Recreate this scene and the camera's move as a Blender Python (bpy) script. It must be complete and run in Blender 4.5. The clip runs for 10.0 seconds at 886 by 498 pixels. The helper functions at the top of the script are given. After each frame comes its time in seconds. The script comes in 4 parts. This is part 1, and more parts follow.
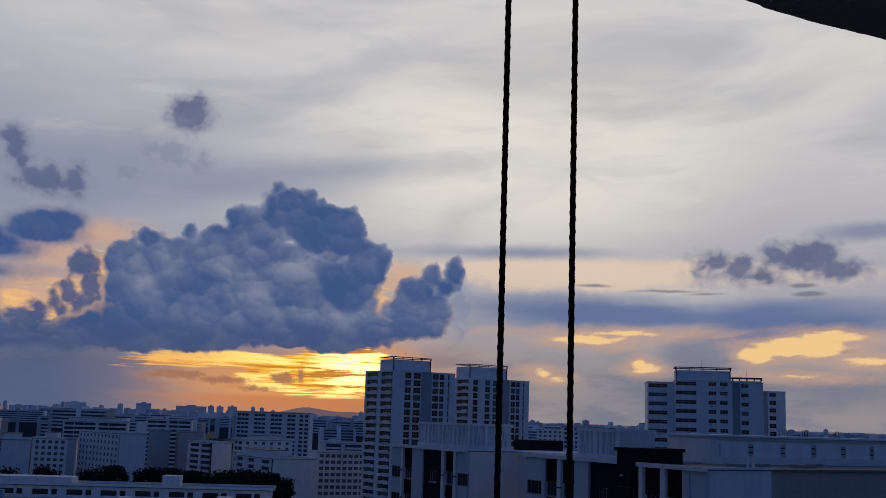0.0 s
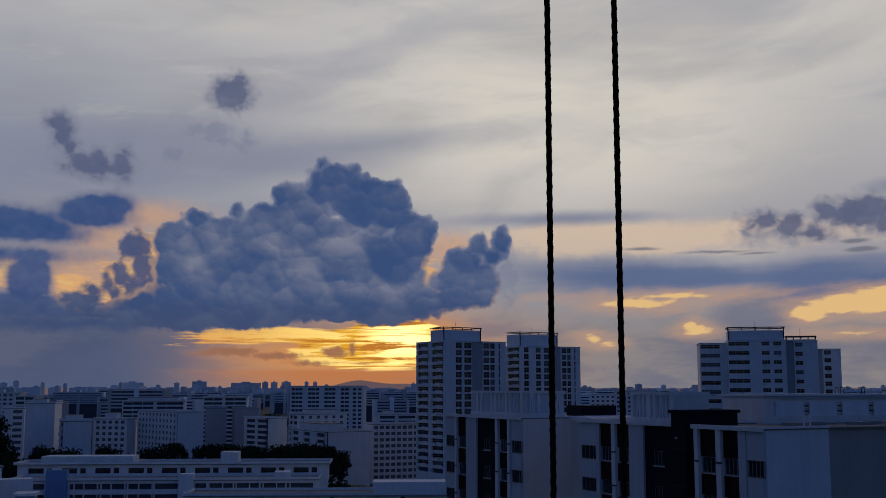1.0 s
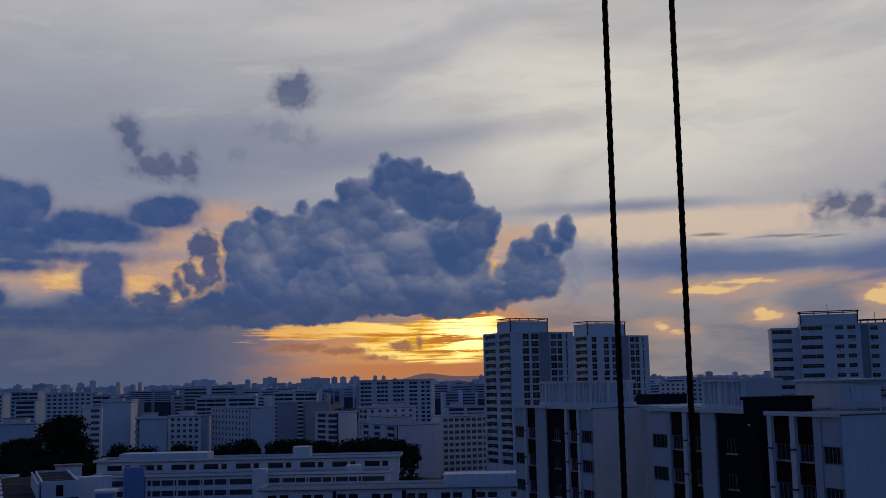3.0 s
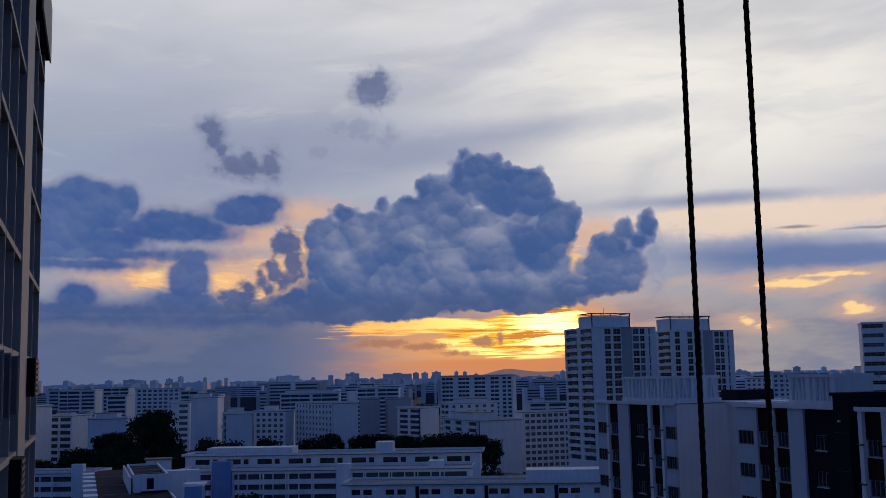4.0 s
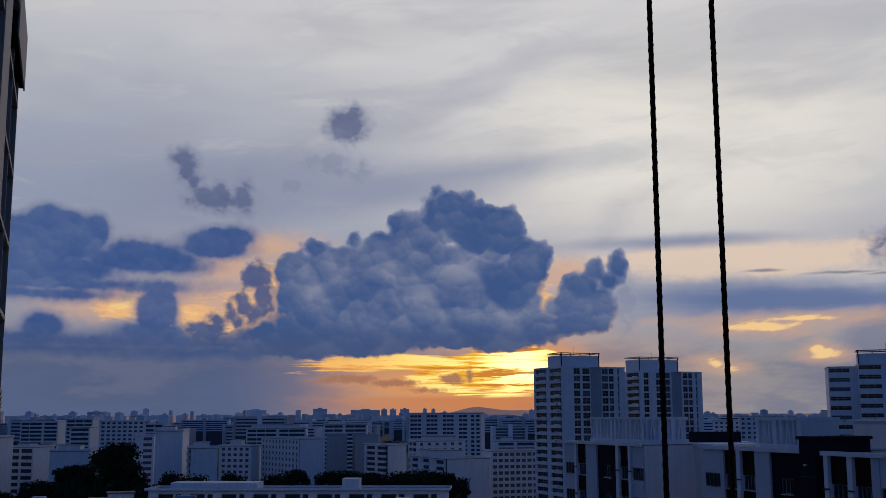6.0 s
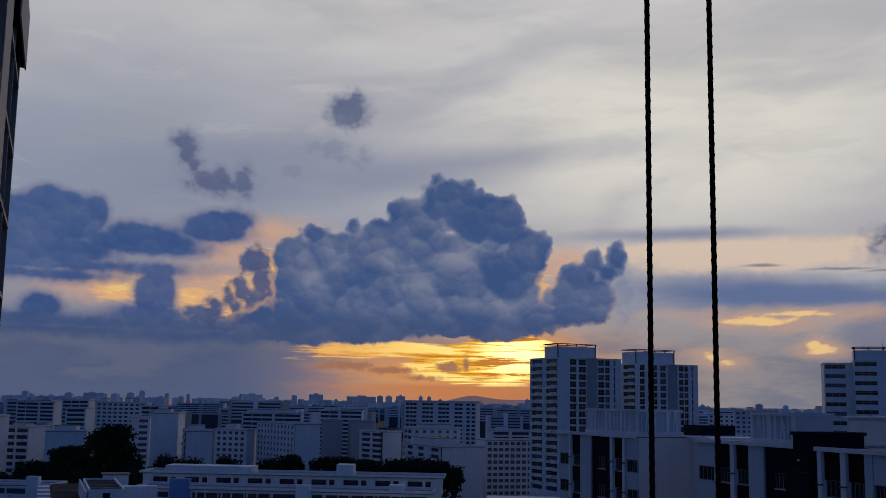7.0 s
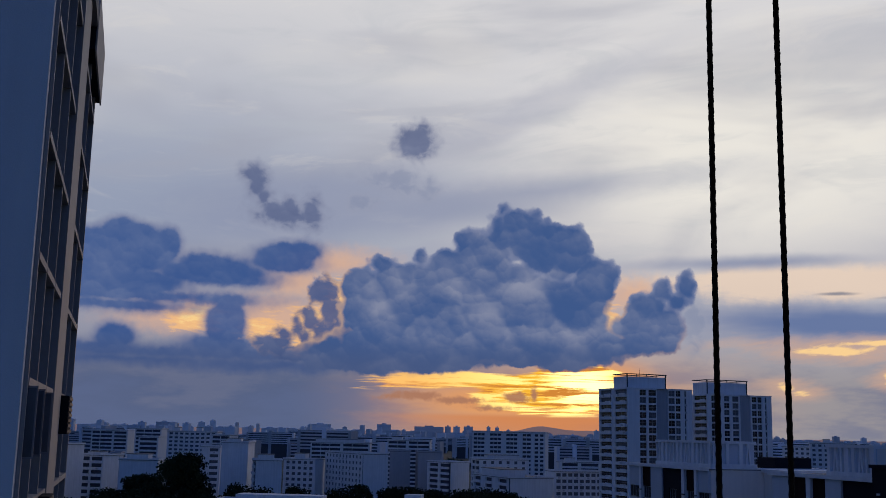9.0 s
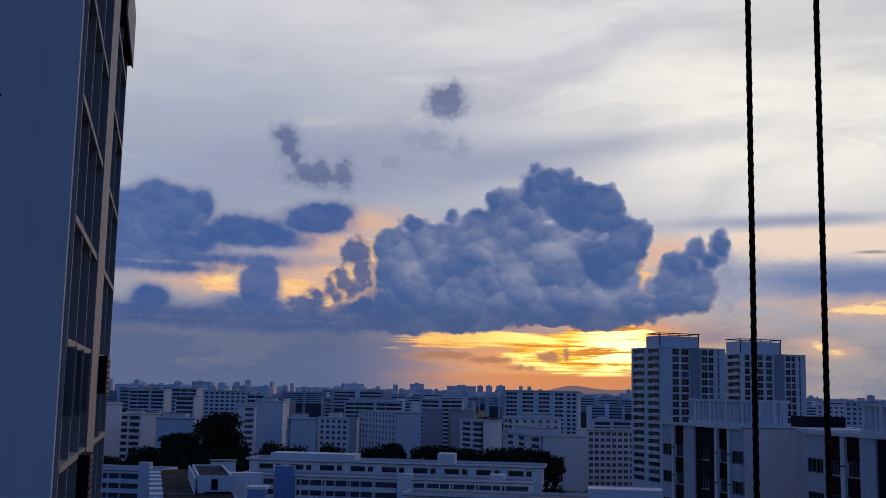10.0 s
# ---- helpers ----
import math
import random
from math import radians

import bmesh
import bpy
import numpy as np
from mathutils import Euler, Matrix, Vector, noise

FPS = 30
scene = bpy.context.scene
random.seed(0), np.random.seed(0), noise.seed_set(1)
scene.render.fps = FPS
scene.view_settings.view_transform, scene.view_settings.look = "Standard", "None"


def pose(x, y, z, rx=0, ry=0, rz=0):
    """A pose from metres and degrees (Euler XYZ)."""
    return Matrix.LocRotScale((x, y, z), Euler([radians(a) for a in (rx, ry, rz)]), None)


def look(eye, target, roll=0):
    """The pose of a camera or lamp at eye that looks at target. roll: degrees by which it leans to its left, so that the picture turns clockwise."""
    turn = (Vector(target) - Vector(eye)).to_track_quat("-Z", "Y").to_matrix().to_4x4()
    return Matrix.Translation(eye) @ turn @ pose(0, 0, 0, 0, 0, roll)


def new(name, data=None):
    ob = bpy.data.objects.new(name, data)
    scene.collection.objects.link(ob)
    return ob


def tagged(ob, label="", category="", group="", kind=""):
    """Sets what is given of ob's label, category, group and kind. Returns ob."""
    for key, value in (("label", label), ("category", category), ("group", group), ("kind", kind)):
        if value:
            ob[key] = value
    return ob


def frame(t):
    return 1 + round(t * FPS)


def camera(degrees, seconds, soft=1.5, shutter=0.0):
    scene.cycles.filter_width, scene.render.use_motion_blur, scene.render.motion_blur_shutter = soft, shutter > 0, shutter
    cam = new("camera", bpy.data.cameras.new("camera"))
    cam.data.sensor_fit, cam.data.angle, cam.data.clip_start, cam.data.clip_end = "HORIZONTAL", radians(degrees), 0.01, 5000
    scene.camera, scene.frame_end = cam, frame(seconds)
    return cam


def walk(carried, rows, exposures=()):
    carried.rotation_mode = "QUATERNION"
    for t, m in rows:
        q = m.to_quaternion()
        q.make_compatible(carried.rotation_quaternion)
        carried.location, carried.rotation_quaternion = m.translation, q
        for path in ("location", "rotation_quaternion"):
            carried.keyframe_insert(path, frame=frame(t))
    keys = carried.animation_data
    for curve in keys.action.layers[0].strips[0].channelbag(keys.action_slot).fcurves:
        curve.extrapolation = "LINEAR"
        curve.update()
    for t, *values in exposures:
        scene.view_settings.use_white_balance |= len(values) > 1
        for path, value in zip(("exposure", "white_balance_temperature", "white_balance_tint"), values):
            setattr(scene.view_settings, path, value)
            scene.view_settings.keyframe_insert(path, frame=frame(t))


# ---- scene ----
# The view from an upper-floor balcony over a town of housing blocks at sunset. Metres; street level is z = 0.
cam = camera(44.9, 10.0, 0.8)
PATH = [
    (0.0, pose(0.0109, 0.0725, 54, 99.104, -1.841, -3.058)),
    (0.5, pose(0.0073, 0.0555, 54, 96.832, -0.964, -0.753)),
    (1.0, pose(0.0060, 0.0424, 54, 97.451, 0.005, -0.301)),
    (1.5, pose(0.0027, 0.0135, 54, 97.453, 0.331, -0.267)),
    (2.0, pose(-0.0010, -0.0092, 54, 97.229, 0.355, -0.261)),
    (2.5, pose(0.0000, 0.0000, 54, 97.138, 0.394, -0.000)),
    (3.0, pose(0.0047, 0.0135, 54, 97.071, 1.149, 3.303)),
    (3.2, pose(0.0043, -0.0190, 54, 96.999, 1.452, 6.425)),
    (4.3, pose(0.0012, -0.0807, 54, 96.918, 1.172, 7.636)),
    (4.5, pose(0.0010, -0.0834, 54, 97.317, 0.891, 6.550)),
    (5.0, pose(-0.0050, -0.1325, 54, 97.679, 0.959, 5.769)),
    (5.5, pose(-0.0083, -0.1379, 54, 97.627, 0.698, 5.074)),
    (5.7, pose(-0.0044, -0.1102, 54, 98.489, 0.738, 5.867)),
    (6.8, pose(0.0144, -0.1043, 54, 99.053, -0.902, 5.255)),
    (7.0, pose(0.0139, -0.1061, 54, 98.238, -0.947, 5.710)),
    (7.5, pose(0.0159, -0.0646, 54, 96.462, -1.315, 6.631)),
    (8.0, pose(0.0165, -0.0537, 54, 96.533, -0.370, 4.885)),
    (8.5, pose(0.0196, -0.0528, 54, 97.963, -0.044, 8.085)),
    (9.0, pose(0.0278, -0.0277, 54, 99.755, -1.221, 9.289)),
    (9.5, pose(0.0284, -0.0152, 54, 98.566, -1.384, 9.902)),
    (10.0, pose(0.0221, -0.0447, 54, 97.595, -1.158, 11.009)),
]

EXPOSURES = [(0.0, -0.19, 6800, 10), (0.5, -0.43, 6950, 10), (2.5, -0.45, 6950, 10), (3.0, -0.40, 6850, 10), (4.3, 0.08, 6600, 10), (5.0, -0.02, 6600, 10), (5.5, -0.10, 6640, 10), (5.7, -0.12, 6650, 10),
             (6.8, -0.32, 6800, 10), (7.0, -0.32, 6800, 10), (7.5, -0.2, 6750, 10), (8.0, 0.0, 6650, 10), (8.5, -0.07, 6700, 10), (9.5, 0.0, 6650, 10), (10.0, 0.08, 6650, 10)]
walk(cam, PATH, EXPOSURES)

# ---- world: low sun behind cloud in the west (+y), dusk blue elsewhere ----
world = bpy.data.worlds.new("evening_sky")
scene.world = world
world.use_nodes = True
WT = world.node_tree
WT.nodes.clear()


class F:
    """A scalar socket of the sky's node tree with arithmetic."""

    def __init__(self, s):
        self.s = s

    def op(self, kind, *others):
        n = WT.nodes.new("ShaderNodeMath")
        n.operation = kind
        for k, v in enumerate((self, *others)):
            if isinstance(v, F):
                WT.links.new(v.s, n.inputs[k])
            else:
                n.inputs[k].default_value = v
        return F(n.outputs[0])

    def __add__(self, o): return self.op("ADD", o)
    def __sub__(self, o): return self.op("SUBTRACT", o)
    def __mul__(self, o): return self.op("MULTIPLY", o)

    def inv(self): return (self * -1.0) + 1.0


def step(x, a, b):
    n = WT.nodes.new("ShaderNodeMapRange")
    n.interpolation_type = "SMOOTHSTEP"
    WT.links.new(x.s, n.inputs[0])
    n.inputs[1].default_value, n.inputs[2].default_value = a, b
    return F(n.outputs[0])


def vec(x, y, z=0.0):
    n = WT.nodes.new("ShaderNodeCombineXYZ")
    for k, v in enumerate((x, y, z)):
        if isinstance(v, F):
            WT.links.new(v.s, n.inputs[k])
        else:
            n.inputs[k].default_value = v
    return n.outputs[0]


def cloudy(x, y, z, scale, detail=4.0, rough=0.55, twist=0.0):
    """Fractal noise, about 0 to 1, of two coordinates and a seed."""
    n = WT.nodes.new("ShaderNodeTexNoise")
    WT.links.new(vec(x, y, z), n.inputs["Vector"])
    n.inputs["Scale"].default_value, n.inputs["Detail"].default_value = scale, detail
    n.inputs["Roughness"].default_value, n.inputs["Distortion"].default_value = rough, twist
    return F(n.outputs[0])


def tint(fac, a, b):
    n = WT.nodes.new("ShaderNodeMix")
    n.data_type = "RGBA"
    for k, v in ((0, fac), (6, a), (7, b)):
        if isinstance(v, F):
            WT.links.new(v.s, n.inputs[k])
        elif isinstance(v, tuple):
            n.inputs[k].default_value = (*v, 1.0)
        elif isinstance(v, float):
            n.inputs[k].default_value = v
        else:
            WT.links.new(v, n.inputs[k])
    return n.outputs[2]


def rgb(r, g, b):
    """Linear colour from the 0 to 255 values of a screen."""
    return tuple(((c / 255 + 0.055) / 1.055) ** 2.4 if c > 10 else c / 255 / 12.92 for c in (r, g, b))


coords = WT.nodes.new("ShaderNodeTexCoord")
split = WT.nodes.new("ShaderNodeSeparateXYZ")
WT.links.new(coords.outputs["Generated"], split.inputs[0])
dx, dy, dz = (F(o) for o in split.outputs)
AZ = dx.op("ARCTAN2", dy) * 57.2958          # degrees to the right of +y
EL = dz.op("ARCSINE") * 57.2958              # degrees above the horizon


SPOTS = {}


def vmath(kind, *args):
    n = WT.nodes.new("ShaderNodeVectorMath")
    n.operation = kind
    for k, v in enumerate(args):
        if isinstance(v, tuple):
            n.inputs[k].default_value = v
        else:
            WT.links.new(v, n.inputs[k])
    return n


def lobe(x, y, c):
    """How far inside an ellipse (azimuth, elevation, half sizes), in degrees; negative outside."""
    a, e, ra, re = c
    if (x, y) not in SPOTS:
        SPOTS[x, y] = vec(x, y)
    inside = vmath("MULTIPLY_ADD", SPOTS[x, y], (1 / ra, 1 / re, 0.0), (-a / ra, -e / re, 0.0))
    k = min(ra, re)
    return F(vmath("LENGTH", inside.outputs[0]).outputs["Value"]).op("MULTIPLY_ADD", -k, k)


def mass(x, y, lobes, blend=0.25):
    total = lobe(x, y, lobes[0])
    for c in lobes[1:]:
        total = total.op("SMOOTH_MAX", lobe(x, y, c), blend)
    return total


# the curl of the cloud edges
wx = cloudy(AZ, EL, 3.0, 0.55, 5.0) - 0.5
wy = cloudy(AZ, EL, 9.0, 0.55, 5.0) - 0.5
WX, WY = AZ + wx * 1.3, EL + wy * 1.1
fine = cloudy(AZ, EL, 5.0, 2.2, 5.0, 0.6)

# the great cloud: its heads, its trunk and the paler heads in the light
HEADS = [(-5.3, 10.95, 1.2, 0.5), (-6.4, 10.3, 0.8, 0.6), (-5.5, 11.45, 1.03, 0.39), (-6.31, 11.81, 0.15, 0.24), (-3.4, 9.66, 1.86, 1.37), (-4.6, 10.05, 1.5, 0.95), (-2.3, 10.04, 0.6, 0.83), (-7.9, 9.91, 0.8, 0.9), (-7.1, 9.25, 1.28, 1.36),
         (-1.4, 7.86, 1.13, 1.49), (-0.8, 8.45, 0.59, 0.66), (-9.1, 8.81, 1.16, 0.84), (-12.6, 8.8, 0.64, 0.36), (-10.71, 9.32, 0.4, 0.37), (-11.5, 7.98, 1.89, 0.9), (-13.7, 7.5, 1.1, 1.03),
         (-14.4, 7.79, 0.43, 0.48), (-13.2, 6.22, 1.58, 1.45)]
TRUNK = [(-7.6, 6.48, 5.55, 2.65), (-4.6, 6.06, 3.86, 2.25), (-10.6, 4.62, 4.53, 1.35), (-3.4, 4.72, 3.67, 1.14), (-13.6, 3.95, 2.87, 0.78), (-0.5, 4.68, 1.89, 0.6), (1.7, 5.34, 1.37, 1.06),
         (1.3, 6.37, 1.04, 1.06), (2.5, 5.92, 0.74, 0.71), (0.3, 5.63, 0.64, 0.53), (2.18, 7.69, 0.38, 0.41), (2.01, 7.34, 0.4, 0.23), (3.36, 7.67, 0.37, 0.65), (2.98, 6.95, 0.34, 0.35),
         (-15.4, 4.06, 1.51, 0.54)]
PALE_HEADS = [(-5.8, 9.74, 0.6, 0.84), (-4.1, 8.85, 0.79, 0.54), (-4.9, 8.16, 1.36, 0.84), (-8.1, 7.98, 1.27, 1.02), (-11.6, 7.61, 1.46, 0.79), (-6.5, 10.55, 0.76, 0.3), (-3.4, 5.32, 3.25, 0.42),
              (-10.7, 9.08, 0.24, 0.24), (-12.5, 6.54, 1.22, 0.42), (-7.9, 6.17, 1.21, 0.3)]
# the clouds south of it, and the torn fringe between
WESTERN = [(-26.0, 9.07, 2.31, 1.33), (-26.5, 10.03, 0.86, 0.58), (-24.2, 9.29, 0.81, 0.88), (-27.5, 8.39, 2.42, 1.67), (-26.2, 7.36, 3.17, 0.76), (-21.6, 8.06, 2.98, 0.66), (-20.4, 7.76, 1.73, 0.39),
           (-22.0, 8.58, 1.48, 0.41), (-25.9, 6.67, 4.94, 0.32), (-26.5, 6.14, 3.59, 0.26), (-17.9, 9.06, 1.75, 0.75), (-16.9, 9.36, 0.85, 0.54), (-18.4, 8.7, 1.63, 0.33), (-20.9, 5.39, 1.09, 1.42),
           (-20.9, 6.66, 1.3, 0.33), (-21.1, 4.25, 1.83, 0.53), (-26.4, 4.52, 0.99, 0.63), (-26.8, 3.95, 1.75, 0.34), (-24.3, 3.84, 2.02, 0.26), (-20.2, 3.86, 3.87, 0.27), (-18.7, 3.31, 4.19, 0.21), (-25.4, 3.42, 4.32, 0.15), (-35.4, 7.59, 6.08, 1.92), (-35.1, 3.74, 6.32, 0.55)]
FRINGE = [(-16.0, 7.26, 0.55, 0.78), (-15.5, 6.25, 0.42, 0.96), (-15.0, 4.88, 1.09, 0.84), (-16.01, 5.09, 0.3, 0.66), (-18.4, 4.54, 0.9, 0.42), (-17.1, 4.1, 1.38, 0.33), (-17.21, 5.24, 0.26, 0.39),
          (-16.45, 5.74, 0.3, 0.54), (-16.81, 4.77, 0.24, 0.36), (-17.87, 5.04, 0.3, 0.21), (-14.88, 5.72, 0.27, 0.37),
          (-15.28, 7.07, 0.24, 0.42)]
# loose scraps, dense and faint
SCRAPS = [(-11.1, 15.43, 0.99, 0.71), (-10.7, 15.91, 0.56, 0.33), (-11.6, 15.3, 0.52, 0.41), (-19.9, 13.29, 0.52, 0.47), (-19.6, 12.68, 0.39, 0.5), (-19.25, 12.13, 0.31, 0.3), (-18.1, 11.23, 1.21, 0.39),
          (-18.83, 11.56, 0.42, 0.36), (-17.93, 11.69, 0.28, 0.36), (-16.64, 11.5, 0.39, 0.63), (17.0, 8.66, 0.68, 0.35), (16.56, 8.43, 0.29, 0.32), (18.4, 8.3, 0.56, 0.47), (19.4, 7.83, 0.78, 0.29),
          (21.8, 8.75, 1.41, 0.63), (20.2, 8.98, 0.5, 0.43), (22.2, 9.17, 0.76, 0.4), (23.2, 8.19, 0.91, 0.37), (23.84, 8.03, 0.37, 0.2)]
FAINT = [(-12.0, 13.48, 0.74, 0.53), (-12.8, 13.54, 0.62, 0.18), (-11.6, 12.98, 0.74, 0.29), (-10.32, 12.91, 0.31, 0.3), (-14.0, 12.07, 0.43, 0.27), (3.76, 5.92, 0.4, 0.99), (17.0, 7.75, 0.57, 0.24)]

# the high veil: pale overhead, lilac lower down, drawn out in long soft streaks
sx, sy = AZ + EL * 0.8, EL - AZ * 0.10
streak = cloudy(sx * 0.10, sy * 0.42, 2.0, 0.55, 4.0, 0.5, 0.5)
streak2 = cloudy(sx * 0.08, sy * 0.30, 7.0, 0.5, 3.0, 0.5, 0.4)
veil = tint(step(EL, 5.0, 19.0), rgb(172, 172, 186), rgb(217, 217, 221))
veil = tint(step(AZ, 2.0, -24.0) * step(EL, 26.0, 10.0) * 0.95, veil, rgb(146, 158, 184))
pale = lobe(AZ, EL, (7.0, 14.5, 16.0, 8.0))
veil = tint(step(pale, 0.0, 6.0) * 0.85, veil, rgb(240, 237, 230))
veil = tint(step(streak, 0.46, 0.70) * 0.55, veil, rgb(164, 168, 184))
veil = tint(step(streak2, 0.50, 0.72) * 0.55, veil, rgb(230, 227, 222))
streak3 = cloudy(sx * 0.22, sy * 0.9, 5.0, 0.6, 6.0, 0.6, 0.9)
veil = tint(step(streak3, 0.50, 0.66) * step(EL, 6.0, 9.0) * 0.2, veil, rgb(178, 186, 196))
veil = tint(step(streak3, 0.46, 0.32) * step(EL, 6.0, 9.0) * 0.14, veil, rgb(238, 232, 222))
# low haze, warm towards the sun
near_sun = lobe(AZ, EL, (-3.5, 1.6, 15.0, 4.5)) * (1 / 4.5)
veil = tint(step(EL, 6.5, 2.0) * 0.9, veil, rgb(150, 145, 150))
veil = tint(step(AZ, -6.0, -18.0) * step(EL, 5.5, 2.4) * 0.95, veil, rgb(82, 97, 134))
veil = tint(step(near_sun, 0.05, 1.0) * 0.8, veil, rgb(222, 156, 104))
mottle = cloudy(AZ * 0.22, EL * 0.8, 12.0, 0.7, 5.0, 0.6)
veil = tint(step(EL, 5.0, 2.5) * step(mottle, 0.46, 0.66) * 0.5, veil, rgb(92, 106, 144))
veil = tint(step(EL, 5.0, 2.5) * step(mottle, 0.50, 0.34) * 0.12, veil, rgb(160, 154, 162))
# cream band north of the sun
cream = lobe(AZ, EL, (13.0, 8.0, 15.0, 1.3))
veil = tint(step(cream + (fine - 0.5) * 0.4 + (streak - 0.5) * 1.5 + (streak3 - 0.5) * 1.2, 0.05, 0.75) * 0.8, veil, rgb(238, 214, 193))
veil = tint(step(AZ, -10.0, -19.0) * step(EL, 11.0, 7.5) * step(EL, 3.6, 5.6) * 0.6, veil, rgb(146, 144, 162))
# peach light between the western clouds and along their tops
peach = mass(AZ, EL, [(-23.2, 5.74, 3.23, 0.88), (-18.5, 5.92, 3.31, 1.13), (-17.4, 7.75, 1.81, 0.9), (-14.9, 6.03, 1.51, 1.35), (-15.3, 8.88, 2.74, 0.75), (-1.6, 6.22, 1.33, 1.34), (0.7, 7.4, 1.74, 0.89)], 0.5)
veil = tint(step(peach + (fine - 0.5) * 0.7, -0.6, 0.8) * 0.8, veil, rgb(222, 178, 150))
ripple = cloudy(AZ * 0.5, EL * 1.9 + AZ * 0.12, 4.0, 1.5, 5.0, 0.65, 0.3)
glints = mass(AZ, EL, [(-22.6, 5.76, 1.61, 0.95), (-19.1, 5.3, 1.34, 0.74), (-16.7, 5.07, 1.2, 0.84), (-16.4, 5.98, 1.21, 0.9), (-15.1, 6.47, 0.76, 1.36), (-0.7, 6.22, 0.73, 0.75), (-21.9, 5.5, 0.73, 0.74)], 0.4) + (ripple - 0.5) * 2.4
veil = tint(step(glints, -0.1, 0.45) * 0.9, veil, rgb(246, 192, 134))
veil = tint(step(glints, 0.45, 0.95) * 0.9, veil, rgb(255, 218, 150))
# long grey bands
grey = cloudy(AZ * 0.09, EL * 0.9, 1.0, 0.8, 4.0)
band = mass(AZ, EL + wy * 0.4, [(11.8, 5.79, 7.77, 0.89), (20.9, 5.67, 6.06, 0.92), (19.0, 4.94, 1.66, 0.64)], 0.4)
veil = tint(step(band + (grey - 0.5) * 0.9, -0.45, 0.55) * 0.95, veil, rgb(97, 118, 164))
dusk = mass(AZ + wx * 0.6, EL + wy * 0.6, [(16.4, 3.75, 1.98, 1.16), (23.5, 2.17, 2.33, 0.84), (21.7, 2.41, 0.8, 0.43)], 0.3)
veil = tint(step(dusk + (fine - 0.5) * 0.5, -0.5, 0.6) * 0.6, veil, rgb(108, 118, 150))
wisps = mass(AZ, EL + wy * 0.3 - AZ * 0.01, [(7.2, 8.94, 4.53, 0.28), (24.8, 9.78, 2.34, 0.39), (22.3, 6.3, 2.26, 0.19), (23.6, 5.81, 3.11, 0.22)], 0.2)
veil = tint(step(wisps + (streak - 0.5) * 0.7, -0.3, 0.28) * 0.8, veil, rgb(126, 138, 172))
blue_streak = mass(AZ, EL - AZ * 0.10 + wy * 0.5, [(-5.0, 13.3, 8.0, 0.6), (-10.0, 12.9, 6.0, 1.2), (-17.0, 13.5, 8.0, 2.0)], 0.5)
veil = tint(step(blue_streak, -0.8, 1.0) * 0.8, veil, rgb(144, 153, 180))
high = lobe(AZ, EL - AZ * 0.42 + wy * 0.8, (-3.5, 19.2, 7.0, 0.9))
veil = tint(step(high, -0.6, 0.7) * 0.45, veil, rgb(172, 176, 194))
lines = mass(AZ, EL + wy * 0.25, [(10.9, 7.33, 0.9, 0.09), (14.7, 7.07, 1.6, 0.07), (16.7, 6.93, 0.85, 0.06), (21.5, 7.38, 0.68, 0.12), (21.8, 6.93, 0.81, 0.14), (18.8, 4.31, 0.7, 0.07), (23.4, 4.07, 0.66, 0.14)], 0.02)
veil = tint(step(lines, -0.05, 0.07) * 0.8, veil, rgb(116, 122, 142))
# lit scraps under the band
lit = mass(AZ + wx * 0.5, EL + wy * 0.4, [(12.7, 4.8, 2.47, 0.15), (10.6, 4.46, 2.06, 0.3), (21.4, 4.25, 2.67, 0.57), (22.8, 4.74, 1.85, 0.34), (19.2, 3.79, 0.97, 0.46), (8.3, 2.65, 0.66, 0.21), (8.99, 2.4, 0.45, 0.15),
(13.6, 3.05, 0.75, 0.29), (13.25, 3.25, 0.41, 0.26), (24.6, 3.58, 1.54, 0.22), (21.1, 2.77, 1.08, 0.11)], 0.1)
thin2 = cloudy(AZ * 0.45, EL * 1.7 - AZ * 0.2, 3.0, 1.3, 5.0, 0.62, 0.4)
veil = tint(step(lit + (thin2 - 0.5) * 0.7, -0.55, 0.15) * 0.75, veil, rgb(206, 168, 148))
veil = tint(step(lit + (thin2 - 0.5) * 0.5, 0.0, 0.14) * 0.95, veil, rgb(255, 214, 152))

# the break under the great cloud where the sun shines through
gap = mass(AZ + wx * 0.5, EL + wy * 0.25, [(-7.9, 2.77, 4.47, 0.39), (-4.6, 2.17, 3.18, 1.02), (-2.7, 2.5, 2.49, 1.36), (-1.5, 3.02, 1.46, 0.83), (-10.6, 2.66, 2.41, 0.3), (-3.2, 1.34, 2.78, 0.32), (-12.2, 2.45, 0.9, 0.15)], 0.3)
bars = cloudy(AZ * 0.22, EL * 2.8, 8.0, 0.9, 6.0, 0.62, 0.5)
glow = step(gap + (bars - 0.5) * 1.0, -0.05, 0.14)
heat = step(AZ, -12.0, -3.0)
burst = step(mass(AZ, EL, [(-1.2, 2.5, 4.2, 2.2), (-6.0, 1.7, 8.5, 1.6)], 0.5), 0.0, 1.8)
veil = tint(burst * 0.8, veil, rgb(248, 164, 82))
fire = tint(heat, rgb(240, 168, 92), rgb(255, 190, 50))
fire = tint(step(bars, 0.46, 0.56) * (heat * 0.75 + 0.25), fire, (1.5, 1.10, 0.36))
fire = tint(step(bars, 0.455, 0.40) * 0.85, fire, rgb(206, 126, 60))
veil = tint(glow, veil, fire)
sun_core = step(mass(AZ, EL, [(-1.9, 2.51, 2.33, 1.33), (-2.2, 1.32, 1.75, 0.36)], 0.3), -0.2, 1.0)
